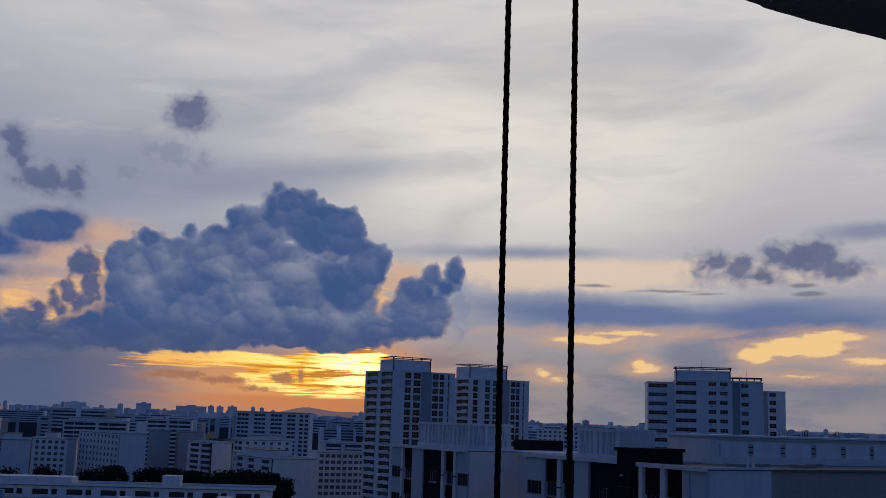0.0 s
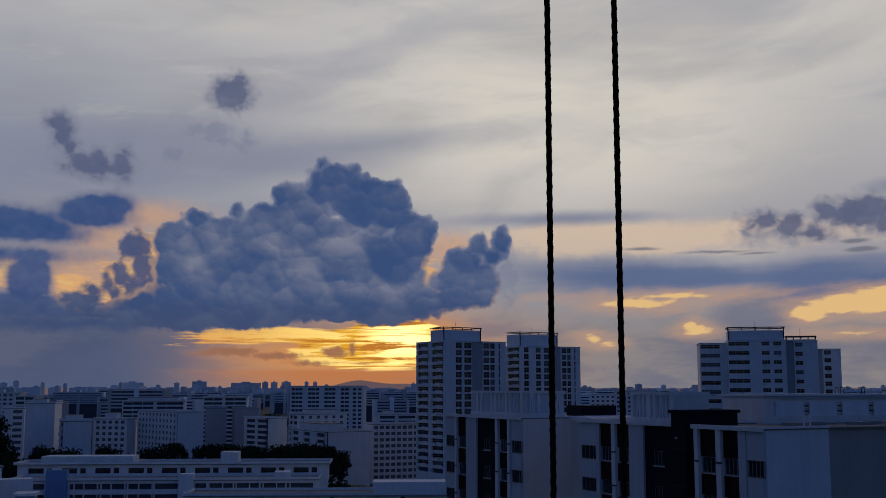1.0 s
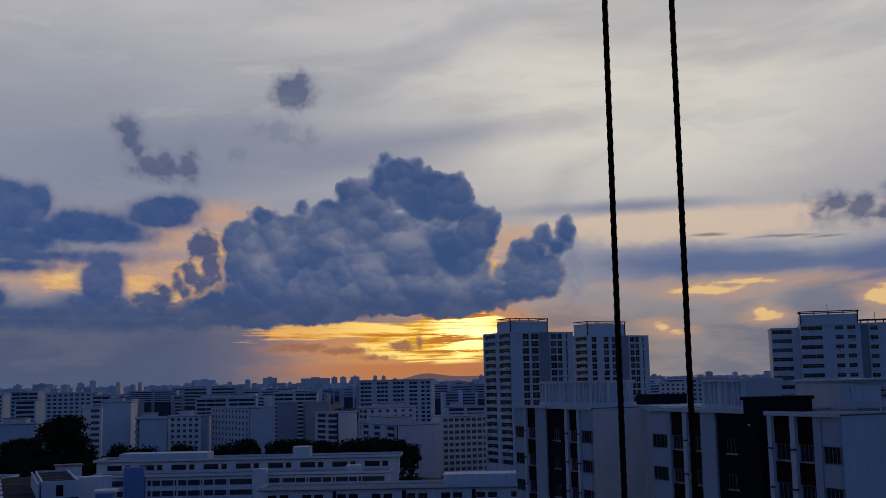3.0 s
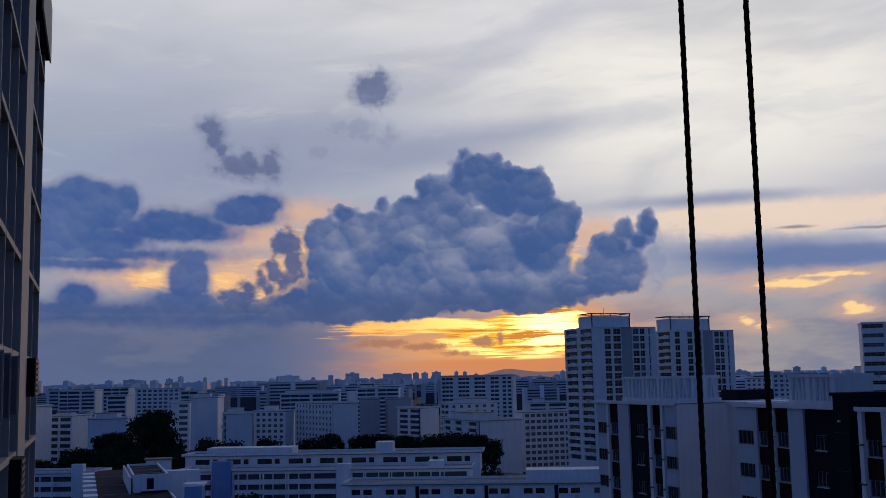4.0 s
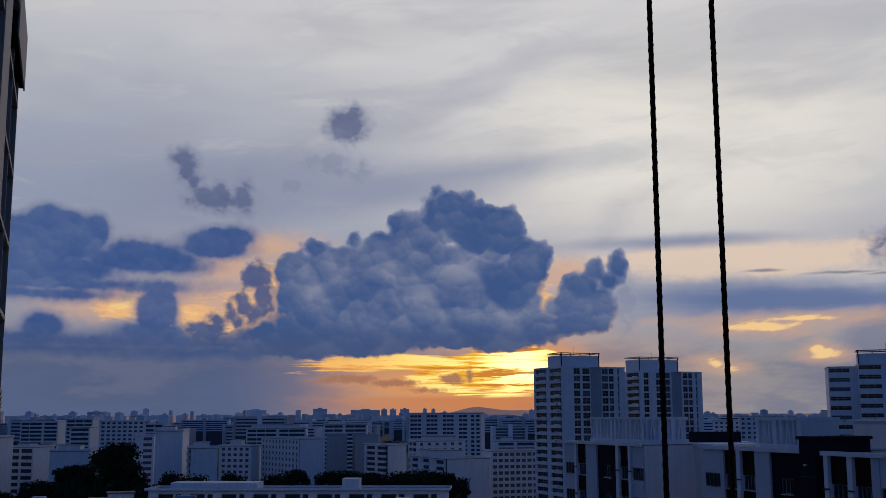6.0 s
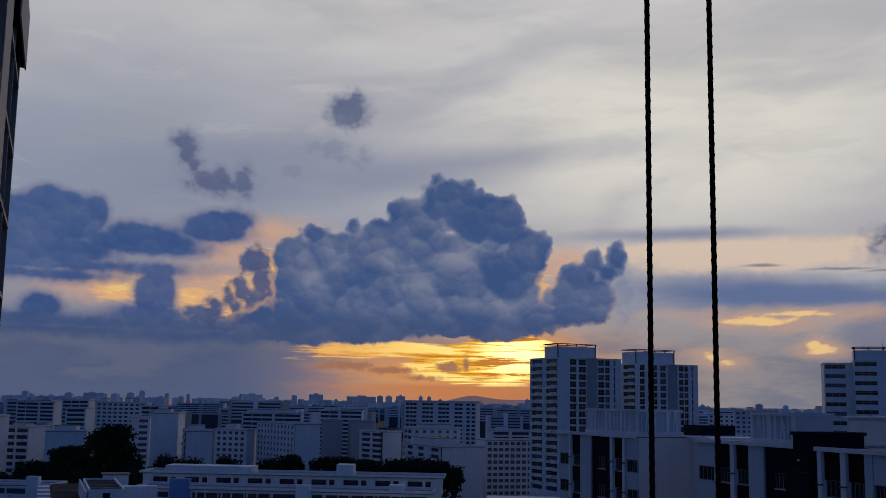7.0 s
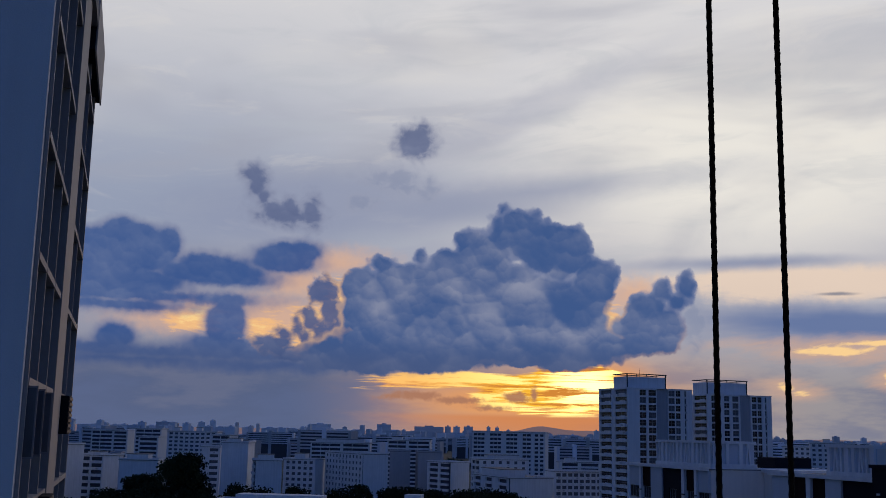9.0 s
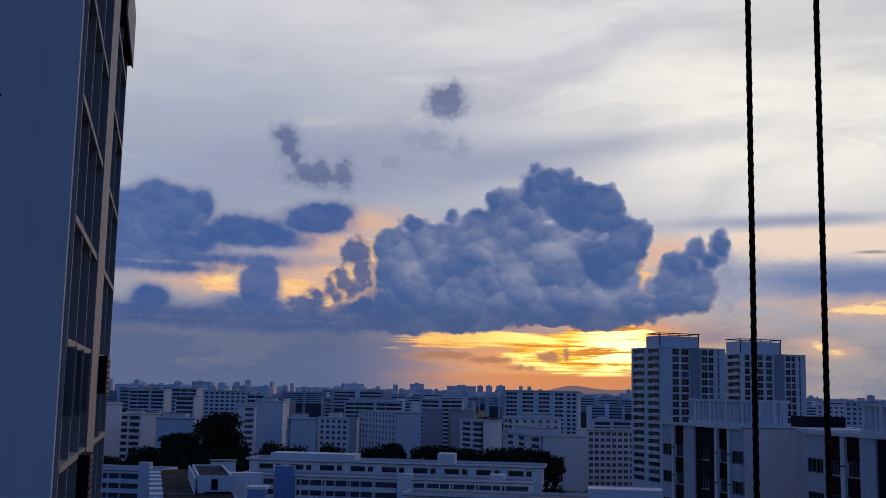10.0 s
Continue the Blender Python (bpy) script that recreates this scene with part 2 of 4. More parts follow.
veil = tint(sun_core * glow * step(bars, 0.40, 0.47) * 0.95, veil, (2.6, 2.0, 0.8))
low = mass(AZ + wx * 0.8, EL + wy * 0.5, [(-10.7, 1.97, 1.38, 0.24), (-8.6, 1.74, 1.56, 0.21), (-11.8, 1.83, 1.2, 0.15), (-5.4, 1.92, 0.71, 0.3), (-4.46, 2.12, 0.23, 0.41), (-6.7, 1.39, 1.19, 0.15)], 0.1)
veil = tint(step(low + (fine - 0.5) * 0.4, -0.07, 0.14) * 0.92, veil, rgb(172, 122, 98))
threads = cloudy(AZ * 0.16, EL * 5.5, 31.0, 1.0, 4.0, 0.6, 0.3)
veil = tint(step(gap, -0.1, 0.2) * step(threads, 0.60, 0.66) * 0.75, veil, rgb(190, 112, 58))
veil = tint(step(EL, 1.15, 0.85) * step(near_sun, 0.2, 0.8) * 0.85, veil, rgb(212, 134, 84))


edge_x = AZ + wx * 0.5 + (fine - 0.5) * 0.26
edge_y = EL + wy * 0.5 + (cloudy(AZ, EL, 15.0, 2.2, 5.0, 0.6) - 0.5) * 0.26


def heads(size, seed, smooth):
    """Rounded heads of cloud about so many degrees across: how near the middle of its head a point is, and how much light its
    side of the head gets."""
    n = WT.nodes.new("ShaderNodeTexVoronoi")
    n.feature = "SMOOTH_F1"
    p = vec(edge_x, edge_y, seed)
    WT.links.new(p, n.inputs["Vector"])
    n.inputs["Scale"].default_value, n.inputs["Smoothness"].default_value = 1 / size, smooth
    n.inputs["Detail"].default_value = 0.0
    off = WT.nodes.new("ShaderNodeVectorMath")
    off.operation = "SUBTRACT"
    WT.links.new(p, off.inputs[0])
    WT.links.new(n.outputs["Position"], off.inputs[1])
    dot = WT.nodes.new("ShaderNodeVectorMath")
    dot.operation = "DOT_PRODUCT"
    WT.links.new(off.outputs[0], dot.inputs[0])
    dot.inputs[1].default_value = (0.25 / size, 0.95 / size, 0.0)
    chance = WT.nodes.new("ShaderNodeSeparateColor")
    WT.links.new(n.outputs["Color"], chance.inputs[0])
    return F(n.outputs["Distance"]), F(dot.outputs["Value"]) + (F(chance.outputs[0]) - 0.5) * 0.7


big_far, big_light = heads(2.3, 0.3, 0.35)
mid_far, mid_light = heads(1.0, 0.7, 0.35)
tiny_far, tiny_light = heads(0.45, 0.2, 0.4)
puffy = (big_far * -0.22) + (mid_far * -0.42) + (tiny_far * -0.26) + 0.42
soft_light = cloudy(edge_x, edge_y, 6.0, 0.26, 4.0)
shreds = cloudy(AZ, EL * 1.2, 40.0, 1.5, 3.0, 0.5, 0.5)
head_shade = step(big_light * 0.7 + mid_light * 0.35 + tiny_light * 0.12, -0.5, 0.7)


def cumulus(under, lobes, soft, dark, light, rim, top, swell=0.1, base=None, rough=1.0, lit_heads=None, torn=0.0):
    """Lays cauliflower clouds over a colour: a shaded blue body, paler rounded heads, a bright rim towards the sun."""
    shape = mass(edge_x, edge_y, lobes[0], 0.25)
    for more in lobes[1:]:
        shape = shape.op("SMOOTH_MAX", mass(edge_x, edge_y, more, 0.25), 0.25)
    body = shape + puffy * rough + swell
    if torn:
        body = body + (shreds - 0.5) * torn
    thin_edge = body
    if base:
        body = body.op("SMOOTH_MIN", (EL - AZ * base[1] - base[0] + (fine - 0.5) * 0.2 + wy * 0.2) * 1.2, 0.15)
    cover = step(body, -soft, soft)
    lighting = big_light * 0.18 + mid_light * 0.12 + tiny_light * 0.06 + (soft_light - 0.5) * 0.7 + (fine - 0.5) * 0.16
    if lit_heads:
        reached = step(mass(edge_x, edge_y, lit_heads, 0.6), -1.1, 0.7)
        lighting = lighting * 0.8 + reached * (head_shade * 0.24 + 0.16) + (head_shade - 0.5) * 0.07 - 0.06
    colour = tint(step(lighting, -0.25, 0.75), dark, light)
    colour = tint(step(EL, 5.4, 3.2) * 0.6, colour, rgb(74, 88, 126))
    colour = tint(step(thin_edge, 0.28, 0.0) * step(EL, 3.6, 5.0) * 0.45, colour, rim)
    return tint(cover * top, under, colour)


warm_rim = tint(step(near_sun, -0.3, 0.5), rgb(150, 156, 184), rgb(236, 190, 146))
warm_rim = tint(step(glints, -0.9, 0.0), warm_rim, rgb(244, 196, 140))
veil = cumulus(veil, [FAINT], 0.5, rgb(134, 144, 172), rgb(152, 158, 180), rgb(164, 168, 186), 0.75, 0.2, None, 0.6, None, 1.0)
veil = cumulus(veil, [SCRAPS], 0.36, rgb(84, 98, 138), rgb(120, 130, 162), rgb(158, 162, 184), 0.88, 0.2, None, 0.6, None, 0.7)
veil = cumulus(veil, [WESTERN], 0.30, rgb(50, 84, 144), rgb(112, 128, 166), rgb(150, 150, 172), 0.96, 0.14, None, 0.3)
veil = cumulus(veil, [FRINGE], 0.12, rgb(64, 86, 136), rgb(112, 122, 156), warm_rim, 0.94, 0.14, None, 0.9, None, 0.7)
veil = cumulus(veil, [HEADS, TRUNK], 0.09, rgb(62, 90, 142), rgb(144, 150, 174), warm_rim, 1.0, 0.19, (3.40, 0.05), 0.75, PALE_HEADS)

# clear dusk sky elsewhere: the veil of the west dies away round the sides and overhead
sky = WT.nodes.new("ShaderNodeTexSky")
sky.sky_type, sky.sun_disc = "NISHITA", False
sky.sun_elevation, sky.sun_rotation = radians(3.0), radians(-1.5)
clear = WT.nodes.new("ShaderNodeVectorMath")
clear.operation = "MULTIPLY"
WT.links.new(sky.outputs[0], clear.inputs[0])
clear.inputs[1].default_value = (0.037, 0.068, 0.212)   # dusk blue away from the sun
west = step(AZ.op("ABSOLUTE"), 68.0, 34.0) * step(EL, 58.0, 25.0)
dome = tint(west, clear.outputs[0], veil)
dome = tint(step(EL, -0.3, -2.0), dome, rgb(46, 54, 72))
back = WT.nodes.new("ShaderNodeBackground")
out = WT.nodes.new("ShaderNodeOutputWorld")
WT.links.new(dome, back.inputs[0])
back.inputs["Strength"].default_value = 1.0
WT.links.new(back.outputs[0], out.inputs[0])

# the sun itself, veiled and low
lamp = bpy.data.lights.new("sun", "SUN")
lamp.energy, lamp.angle, lamp.color = 0.14, radians(10), (1.0, 0.62, 0.32)
sun = new("sun", lamp)
sun.matrix_world = look((0, 0, 300), (300 * math.sin(radians(1.5)), -300, 300 - 300 * math.tan(radians(3.0))))

# ---- materials ----
def material(name, colour, rough=0.8, metal=0.0, vary=0.18, scale=0.35, grain=6.0, bump=0.15, streaks=0.0, each=0.0, spec=0.4):
    """A surface with stains at one scale and grain at another; streaks: rain marks down a wall; each: spread from object to object."""
    m = bpy.data.materials.new(name)
    m.use_nodes = True
    nt = m.node_tree
    shader = nt.nodes["Principled BSDF"]
    shader.inputs["Roughness"].default_value, shader.inputs["Metallic"].default_value = rough, metal
    shader.inputs["Specular IOR Level"].default_value = spec
    tex = nt.nodes.new("ShaderNodeTexCoord")

    def noise_at(s, detail, stretch=(1, 1, 1)):
        mapping = nt.nodes.new("ShaderNodeMapping")
        mapping.inputs["Scale"].default_value = stretch
        nt.links.new(tex.outputs["Object"], mapping.inputs[0])
        n = nt.nodes.new("ShaderNodeTexNoise")
        nt.links.new(mapping.outputs[0], n.inputs["Vector"])
        n.inputs["Scale"].default_value, n.inputs["Detail"].default_value = s, detail
        return n.outputs[0]

    def math_node(kind, a, b):
        n = nt.nodes.new("ShaderNodeMath")
        n.operation = kind
        for k, v in enumerate((a, b)):
            if isinstance(v, (int, float)):
                n.inputs[k].default_value = v
            else:
                nt.links.new(v, n.inputs[k])
        return n.outputs[0]

    stain, fine_grain = noise_at(scale, 4.0), noise_at(grain, 3.0)
    value = math_node("ADD", math_node("MULTIPLY", math_node("SUBTRACT", stain, 0.5), 2 * vary), 1.0)
    value = math_node("ADD", value, math_node("MULTIPLY", math_node("SUBTRACT", fine_grain, 0.5), vary))
    if streaks:
        run = noise_at(1.0, 3.0, (1.6, 1.6, 0.07))
        value = math_node("ADD", value, math_node("MULTIPLY", math_node("SUBTRACT", run, 0.5), -2 * streaks))
    if each:
        info = nt.nodes.new("ShaderNodeObjectInfo")
        value = math_node("ADD", value, math_node("MULTIPLY", math_node("SUBTRACT", info.outputs["Random"], 0.5), 2 * each))
    mixer = nt.nodes.new("ShaderNodeVectorMath")
    mixer.operation = "SCALE"
    mixer.inputs[0].default_value = colour
    nt.links.new(value, mixer.inputs["Scale"])
    nt.links.new(mixer.outputs[0], shader.inputs["Base Color"])
    if bump:
        b = nt.nodes.new("ShaderNodeBump")
        b.inputs["Strength"].default_value, b.inputs["Distance"].default_value = bump, 0.02
        nt.links.new(fine_grain, b.inputs["Height"])
        nt.links.new(b.outputs[0], shader.inputs["Normal"])
    return m


WHITE = material("white_wall_paint", (0.80, 0.81, 0.82), 0.75, streaks=0.16, vary=0.10)
CREAM = material("cream_wall_paint", (0.80, 0.75, 0.70), 0.75, streaks=0.12, vary=0.10)
BLUE = material("blue_wall_paint", (0.16, 0.30, 0.55), 0.7, streaks=0.12, vary=0.12)
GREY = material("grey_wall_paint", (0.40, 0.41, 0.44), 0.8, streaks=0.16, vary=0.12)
# beige set darker than the cream walls, in place of the rear wall's shade
BEIGE = material("beige_darkened_for_shade", (0.46, 0.42, 0.39), 0.8, streaks=0.14, vary=0.14)
PALE_PANEL = material("pale_grey_panel", (0.56, 0.60, 0.66), 0.6, streaks=0.08, vary=0.08, each=0.06)
BROWN = material("dark_brown_cladding", (0.030, 0.014, 0.011), 0.85, vary=0.25, each=0.15, spec=0.1)
CHARCOAL = material("charcoal_cladding", (0.016, 0.017, 0.023), 0.85, vary=0.25, spec=0.1)
# walls set back in recesses are darkened in colour to carry the shade there
CORE = material("recess_shade_tone", (0.075, 0.08, 0.095), 0.8, vary=0.25, scale=0.8, streaks=0.1)
GLASS = material("window_glass", (0.018, 0.022, 0.030), 0.12, vary=0.35, scale=1.5, bump=0.0, each=0.35, spec=0.5)
CURTAINED = material("curtained_window_glass", (0.11, 0.12, 0.14), 0.3, vary=0.5, scale=0.6, grain=2.5, bump=0.0, spec=0.4)
DRAPED = material("window_with_pale_blinds", (0.20, 0.19, 0.185), 0.25, vary=0.5, scale=0.7, grain=1.5, bump=0.0, each=0.4, spec=0.5)
# wall colour darkened to carry shade
SHADED = material("gap_shade_tone", (0.17, 0.18, 0.20), 0.8, vary=0.45, scale=0.5, grain=2.0)
FRAME_GREY = material("grey_window_frame", (0.26, 0.26, 0.27), 0.5, 0.2, vary=0.15)
METAL = material("dark_window_frame", (0.04, 0.04, 0.045), 0.6, 0.0, vary=0.2)
ALU = material("pale_window_frame", (0.55, 0.56, 0.58), 0.45, 0.3, vary=0.15)
ROOFING = material("flat_roof_screed", (0.22, 0.21, 0.20), 0.9, vary=0.35, scale=0.2, grain=3.0, streaks=0.0)
TILES = material("weathered_roof_sheeting", (0.05, 0.045, 0.045), 0.95, vary=0.6, scale=0.2, grain=1.2, spec=0.05)
CONCRETE = material("raw_concrete", (0.30, 0.29, 0.28), 0.9, vary=0.3, scale=0.6, grain=14.0, bump=0.4)
WING_WALL = material("grey_render", (0.82, 0.79, 0.75), 0.8, vary=0.10, scale=0.25, grain=30.0, streaks=0.08, bump=0.3)
WING_FRAME = material("buff_facade_frame", (0.36, 0.35, 0.34), 0.65, vary=0.15)
ROPE = material("black_braided_rope", (0.012, 0.011, 0.011), 0.7, vary=0.4, scale=40.0, grain=900.0, bump=0.5)
BARK = material("tree_bark", (0.09, 0.07, 0.05), 0.95, vary=0.3, scale=1.0, grain=8.0)
GROUND = material("ground_of_roads_and_lawns", (0.055, 0.062, 0.045), 0.95, vary=0.6, scale=0.012, grain=0.15)
# far walls are lightened and blued in base colour to stand for haze
FAR_WALL = material("far_wall_haze_tone", (0.74, 0.77, 0.82), 0.8, vary=0.15, scale=0.05, grain=0.4, each=0.4, bump=0.0)
SKYLINE = material("far_concrete_haze_tone", (0.78, 0.80, 0.84), 0.9, vary=0.15, scale=0.02, grain=0.2, each=0.2, bump=0.0)
HILL = material("far_hill_haze_glow", (0.36, 0.34, 0.33), 0.95, vary=0.3, scale=0.01, grain=0.1)
haze = HILL.node_tree.nodes["Principled BSDF"]      # farthest hills glow on their own surface in place of sunlit haze before them
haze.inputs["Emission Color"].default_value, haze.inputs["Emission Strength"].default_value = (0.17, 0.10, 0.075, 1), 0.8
LEAF = material("leaves", (0.030, 0.045, 0.022), 0.9, vary=0.5, scale=0.5, grain=4.0, each=0.3, bump=0.0, spec=0.1)


# ---- helpers ----
class Solid:
    """Collects boxes and other pieces into one mesh."""

    def __init__(self):
        self.v, self.f = [], []

    def add(self, verts, faces):
        k = len(self.v)
        self.v += verts
        self.f += [tuple(i + k for i in q) for q in faces]
        return self

    def box(self, x0, y0, z0, x1, y1, z1):
        return self.add([(x, y, z) for z in (z0, z1) for x, y in ((x0, y0), (x1, y0), (x1, y1), (x0, y1))],
                        [(3, 2, 1, 0), (4, 5, 6, 7), (0, 1, 5, 4), (1, 2, 6, 5), (2, 3, 7, 6), (3, 0, 4, 7)])

    def slanted(self, x0, x1, lean, y0, y1, z0, z1):
        """An upright bar whose top is shifted along x by lean."""
        return self.add([(x0, y0, z0), (x1, y0, z0), (x1, y1, z0), (x0, y1, z0),
                         (x0 + lean, y0, z1), (x1 + lean, y0, z1), (x1 + lean, y1, z1), (x0 + lean, y1, z1)],
                        [(3, 2, 1, 0), (4, 5, 6, 7), (0, 1, 5, 4), (1, 2, 6, 5), (2, 3, 7, 6), (3, 0, 4, 7)])

    def cone(self, a, b, ra, rb, n=7):
        """A tapered limb from a to b."""
        a, b = Vector(a), Vector(b)
        q = (b - a).to_track_quat("Z", "Y")
        ring = [Vector((math.cos(2 * math.pi * i / n), math.sin(2 * math.pi * i / n), 0)) for i in range(n)]
        return self.add([tuple(a + q @ (p * ra)) for p in ring] + [tuple(b + q @ (p * rb)) for p in ring],
                        [(i, (i + 1) % n, n + (i + 1) % n, n + i) for i in range(n)] + [tuple(range(n - 1, -1, -1)), tuple(range(n, 2 * n))])

    def mesh(self, name, mat):
        me = bpy.data.meshes.new(name)
        me.from_pydata(self.v, [], self.f)
        me.materials.append(mat)
        return me


def part(name, solid, mat, parent, label=""):
    data = solid.mesh(name, mat) if isinstance(solid, Solid) else solid
    ob = new(name, data)
    ob.parent = parent
    if label:
        tagged(ob, label)
    return ob


def thing(name, label, category, m, group="", kind=""):
    ob = new(name)
    ob.empty_display_size = 0.5
    ob.matrix_world = m
    return tagged(ob, label, category, group, kind)


PANES = {}
SPANDRELS = {}


def pane(parent, axis, a, b, off, z0, z1):
    """One window pane of a wall along local x (axis 0) or y (axis 1), sharing its mesh with others of its size."""
    key = (axis, round(b - a, 2), round(z1 - z0, 2))
    if key not in PANES:
        w, h = b - a, z1 - z0
        s = Solid()
        if axis == 0:
            s.box(0, 0, 0, w, 0.06, h)
        else:
            s.box(0, 0, 0, 0.06, w, h)
        PANES[key] = s.mesh("window", GLASS)
    ob = part("window", PANES[key], None, parent)
    ob.location = (a, off, z0) if axis == 0 else (off, a, z0)
    return ob


UNITS = [Solid().box(0, 0, 0, 0.85, 0.32, 0.6).mesh("condenser", ALU), Solid().box(0, 0, 0, 0.32, 0.85, 0.6).mesh("condenser", ALU)]


def facade(root, axis, length, height, spec, mat, depth):
    """A wall with real openings: piers between the columns of windows, and a spandrel under each window.
    spec: cols (spans along the wall), storey, sill, top, strips, ledge."""
    s = Solid()
    cols, sh = sorted(spec["cols"]), spec.get("storey", 2.8)
    sill, ledge = spec.get("sill", 1.0), spec.get("ledge", 0.0)
    opening = spec.get("opening", sh - sill - 0.35)
    top = height - spec.get("top", 0.5)
    low = max(0.0, height - spec.get("drop", 60.0))

    def put(a, b, z0, z1, out=0.0, thick=depth):
        if spec.get("strips") and not spec.get("single"):
            if axis == 0:
                s.box(a, -out, z0, b, thick, z1)
            else:
                s.box(-out, a, z0, thick, b, z1)
            return
        key = (axis, mat.name, *(round(q, 2) for q in (b - a, z1 - z0, out, thick)))
        if key not in SPANDRELS:
            piece = Solid().box(0, -out, 0, b - a, thick, z1 - z0) if axis == 0 else Solid().box(-out, 0, 0, thick, b - a, z1 - z0)
            SPANDRELS[key] = piece.mesh("wall_piece", mat)
        ob = part("pier" if z1 - z0 > 6 else "spandrel", SPANDRELS[key], None, root)
        ob.location = (a, 0, z0) if axis == 0 else (0, a, z0)

    recesses = [c for c in cols if len(c) == 3]
    edge = 0.0 if axis == 0 else depth
    for a, b in [c[:2] for c in cols]:
        if a > edge:
            put(edge, a, 0, height)
        edge = b
    put(edge, length, 0, height)
    count = int((top - low) / sh)
    rng = random.Random(int(length * 100 + height * 10))
    for a, b in [c for c in cols if len(c) == 2]:
        for q in range(1, int((b - a) / spec.get("posts", 999))):
            w = a + spec["posts"] * q
            post = Solid().box(w, -ledge * 0.5, low, w + 0.22, depth * 0.9, top) if axis == 0 else Solid().box(-ledge * 0.5, w, low, depth * 0.9, w + 0.22, top)
            part("post", post, mat, root)
        z = top
        for k in range(count):
            head = z
            foot = z - opening
            # CORE strips stand in for shade behind balconies and corridors; others are glazing
            if spec.get("strips") and k == 0:
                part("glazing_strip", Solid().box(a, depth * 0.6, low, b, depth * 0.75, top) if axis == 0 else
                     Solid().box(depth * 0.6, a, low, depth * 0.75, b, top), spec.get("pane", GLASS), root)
            elif not spec.get("strips"):
                pieces = spec.get("pieces", 1)
                for j in range(pieces):
                    w = (b - a) / pieces
                    pane(root, axis, a + j * w + 0.04, a + (j + 1) * w - 0.04, depth * 0.6, foot, head)
            put(a, b, foot - (sh - opening), foot, ledge, depth * 0.9)
            if rng.random() < spec.get("units", 0.0):
                w = rng.uniform(a, b - 0.8)
                unit = part("condenser", UNITS[axis], None, root)
                unit.location = (w, -ledge - 0.32, foot - 0.9) if axis == 0 else (-ledge - 0.32, w, foot - 0.9)
            z -= sh
        put(a, b, top, height, ledge * 0.5, depth * 0.9)
        put(a, b, 0, top - count * sh, 0, depth * 0.9)
    if s.v:
        part("wall", s, mat, root)


def block(name, label, px, py, base, turn, w, d, top, front=None, left=None, mat=WHITE, side=None, core=CORE, parapet=0.6,
          penthouse=None, category="apartment block", group="", roof=ROOFING, lip=0.35):
    """A slab block. Its near corner stands at (px, py); local x runs along the front, y along the left-hand face; top is the roof's z."""
    root = thing(name, label, category, pose(px, py, base, 0, 0, turn), group)
    h = top - base
    fd = front.get("depth", 0.3) if front else 0.0
    ld = left.get("depth", 0.3) if left else 0.0
    if front:
        facade(root, 0, w, h, front, mat, fd)
    if left:
        facade(root, 1, d, h, left, side or mat, ld)
    inner = core
    if not front and not left:
        inner = mat
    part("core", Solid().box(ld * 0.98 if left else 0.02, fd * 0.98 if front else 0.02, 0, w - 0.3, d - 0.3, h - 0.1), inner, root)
    if not front:
        part("end_wall", Solid().box(0 if not left else ld, 0, 0, w, 0.3, h), side or mat, root)
    if not left:
        part("end_wall", Solid().box(0, 0.3 if not front else fd, 0, 0.3, d, h), side or mat, root)
    part("end_wall", Solid().box(w - 0.3, 0.3 if not front else fd, 0, w, d, h), side or mat, root)
    part("back_wall", Solid().box(0.3, d - 0.3, 0, w - 0.3, d, h), side or mat, root)
    part("roof", Solid().box(-lip, -lip, h, w + lip, d + lip, h + 0.22), roof, root)
    rim = Solid()
    e = lip
    rim.box(-e, -e, h + 0.22, w + e, 0.15 - e, h + 0.22 + parapet).box(-e, d + e - 0.15, h + 0.22, w + e, d + e, h + 0.22 + parapet)
    rim.box(-e, 0.15 - e, h + 0.22, 0.15 - e, d + e - 0.15, h + 0.22 + parapet).box(w + e - 0.15, 0.15 - e, h + 0.22, w + e, d + e - 0.15, h + 0.22 + parapet)
    part("parapet", rim, mat, root)
    for x0, y0, x1, y1, ph in penthouse or ():
        part("roof_room", Solid().box(x0, y0, h + 0.22, x1, y1, h + ph), mat, root)
        part("roof_room_cap", Solid().box(x0 - 0.3, y0 - 0.3, h + ph, x1 + 0.3, y1 + 0.3, h + ph + 0.25), roof, root)
    return root


def direction(az, dist):
    return dist * math.sin(radians(az)), dist * math.cos(radians(az))


# ---- ground ----
def land(x, y):
    """The ground's height: flat streets, a wooded ridge between the slab blocks and the town, a knoll to its south."""
    ridge = 19.0 * math.exp(-((y - 415) / 34.0) ** 2) * (1 / (1 + math.exp((x - 5) / 12.0)))
    kx, ky = direction(-23.5, 415)
    knoll = 12.0 * math.exp(-(((x - kx) / 30.0) ** 2 + ((y - ky) / 34.0) ** 2))
    town = 12.0 / (1 + math.exp(-(y - 440) / 14.0)) * (1 / (1 + math.exp((x - 5) / 12.0)))
    return max(ridge, town) + knoll


steps_x = [-4900, -3000, -1800, -1000, -600, -420] + [-400 + 12 * i for i in range(55)] + [280, 420, 700, 1200, 2200, 3400, 4900]
steps_y = [-4900, -2000, -600, -100, 100, 250] + [300 + 10 * i for i in range(26)] + [580, 700, 1000, 1600, 2600, 3600, 4950]
sheet = Solid()
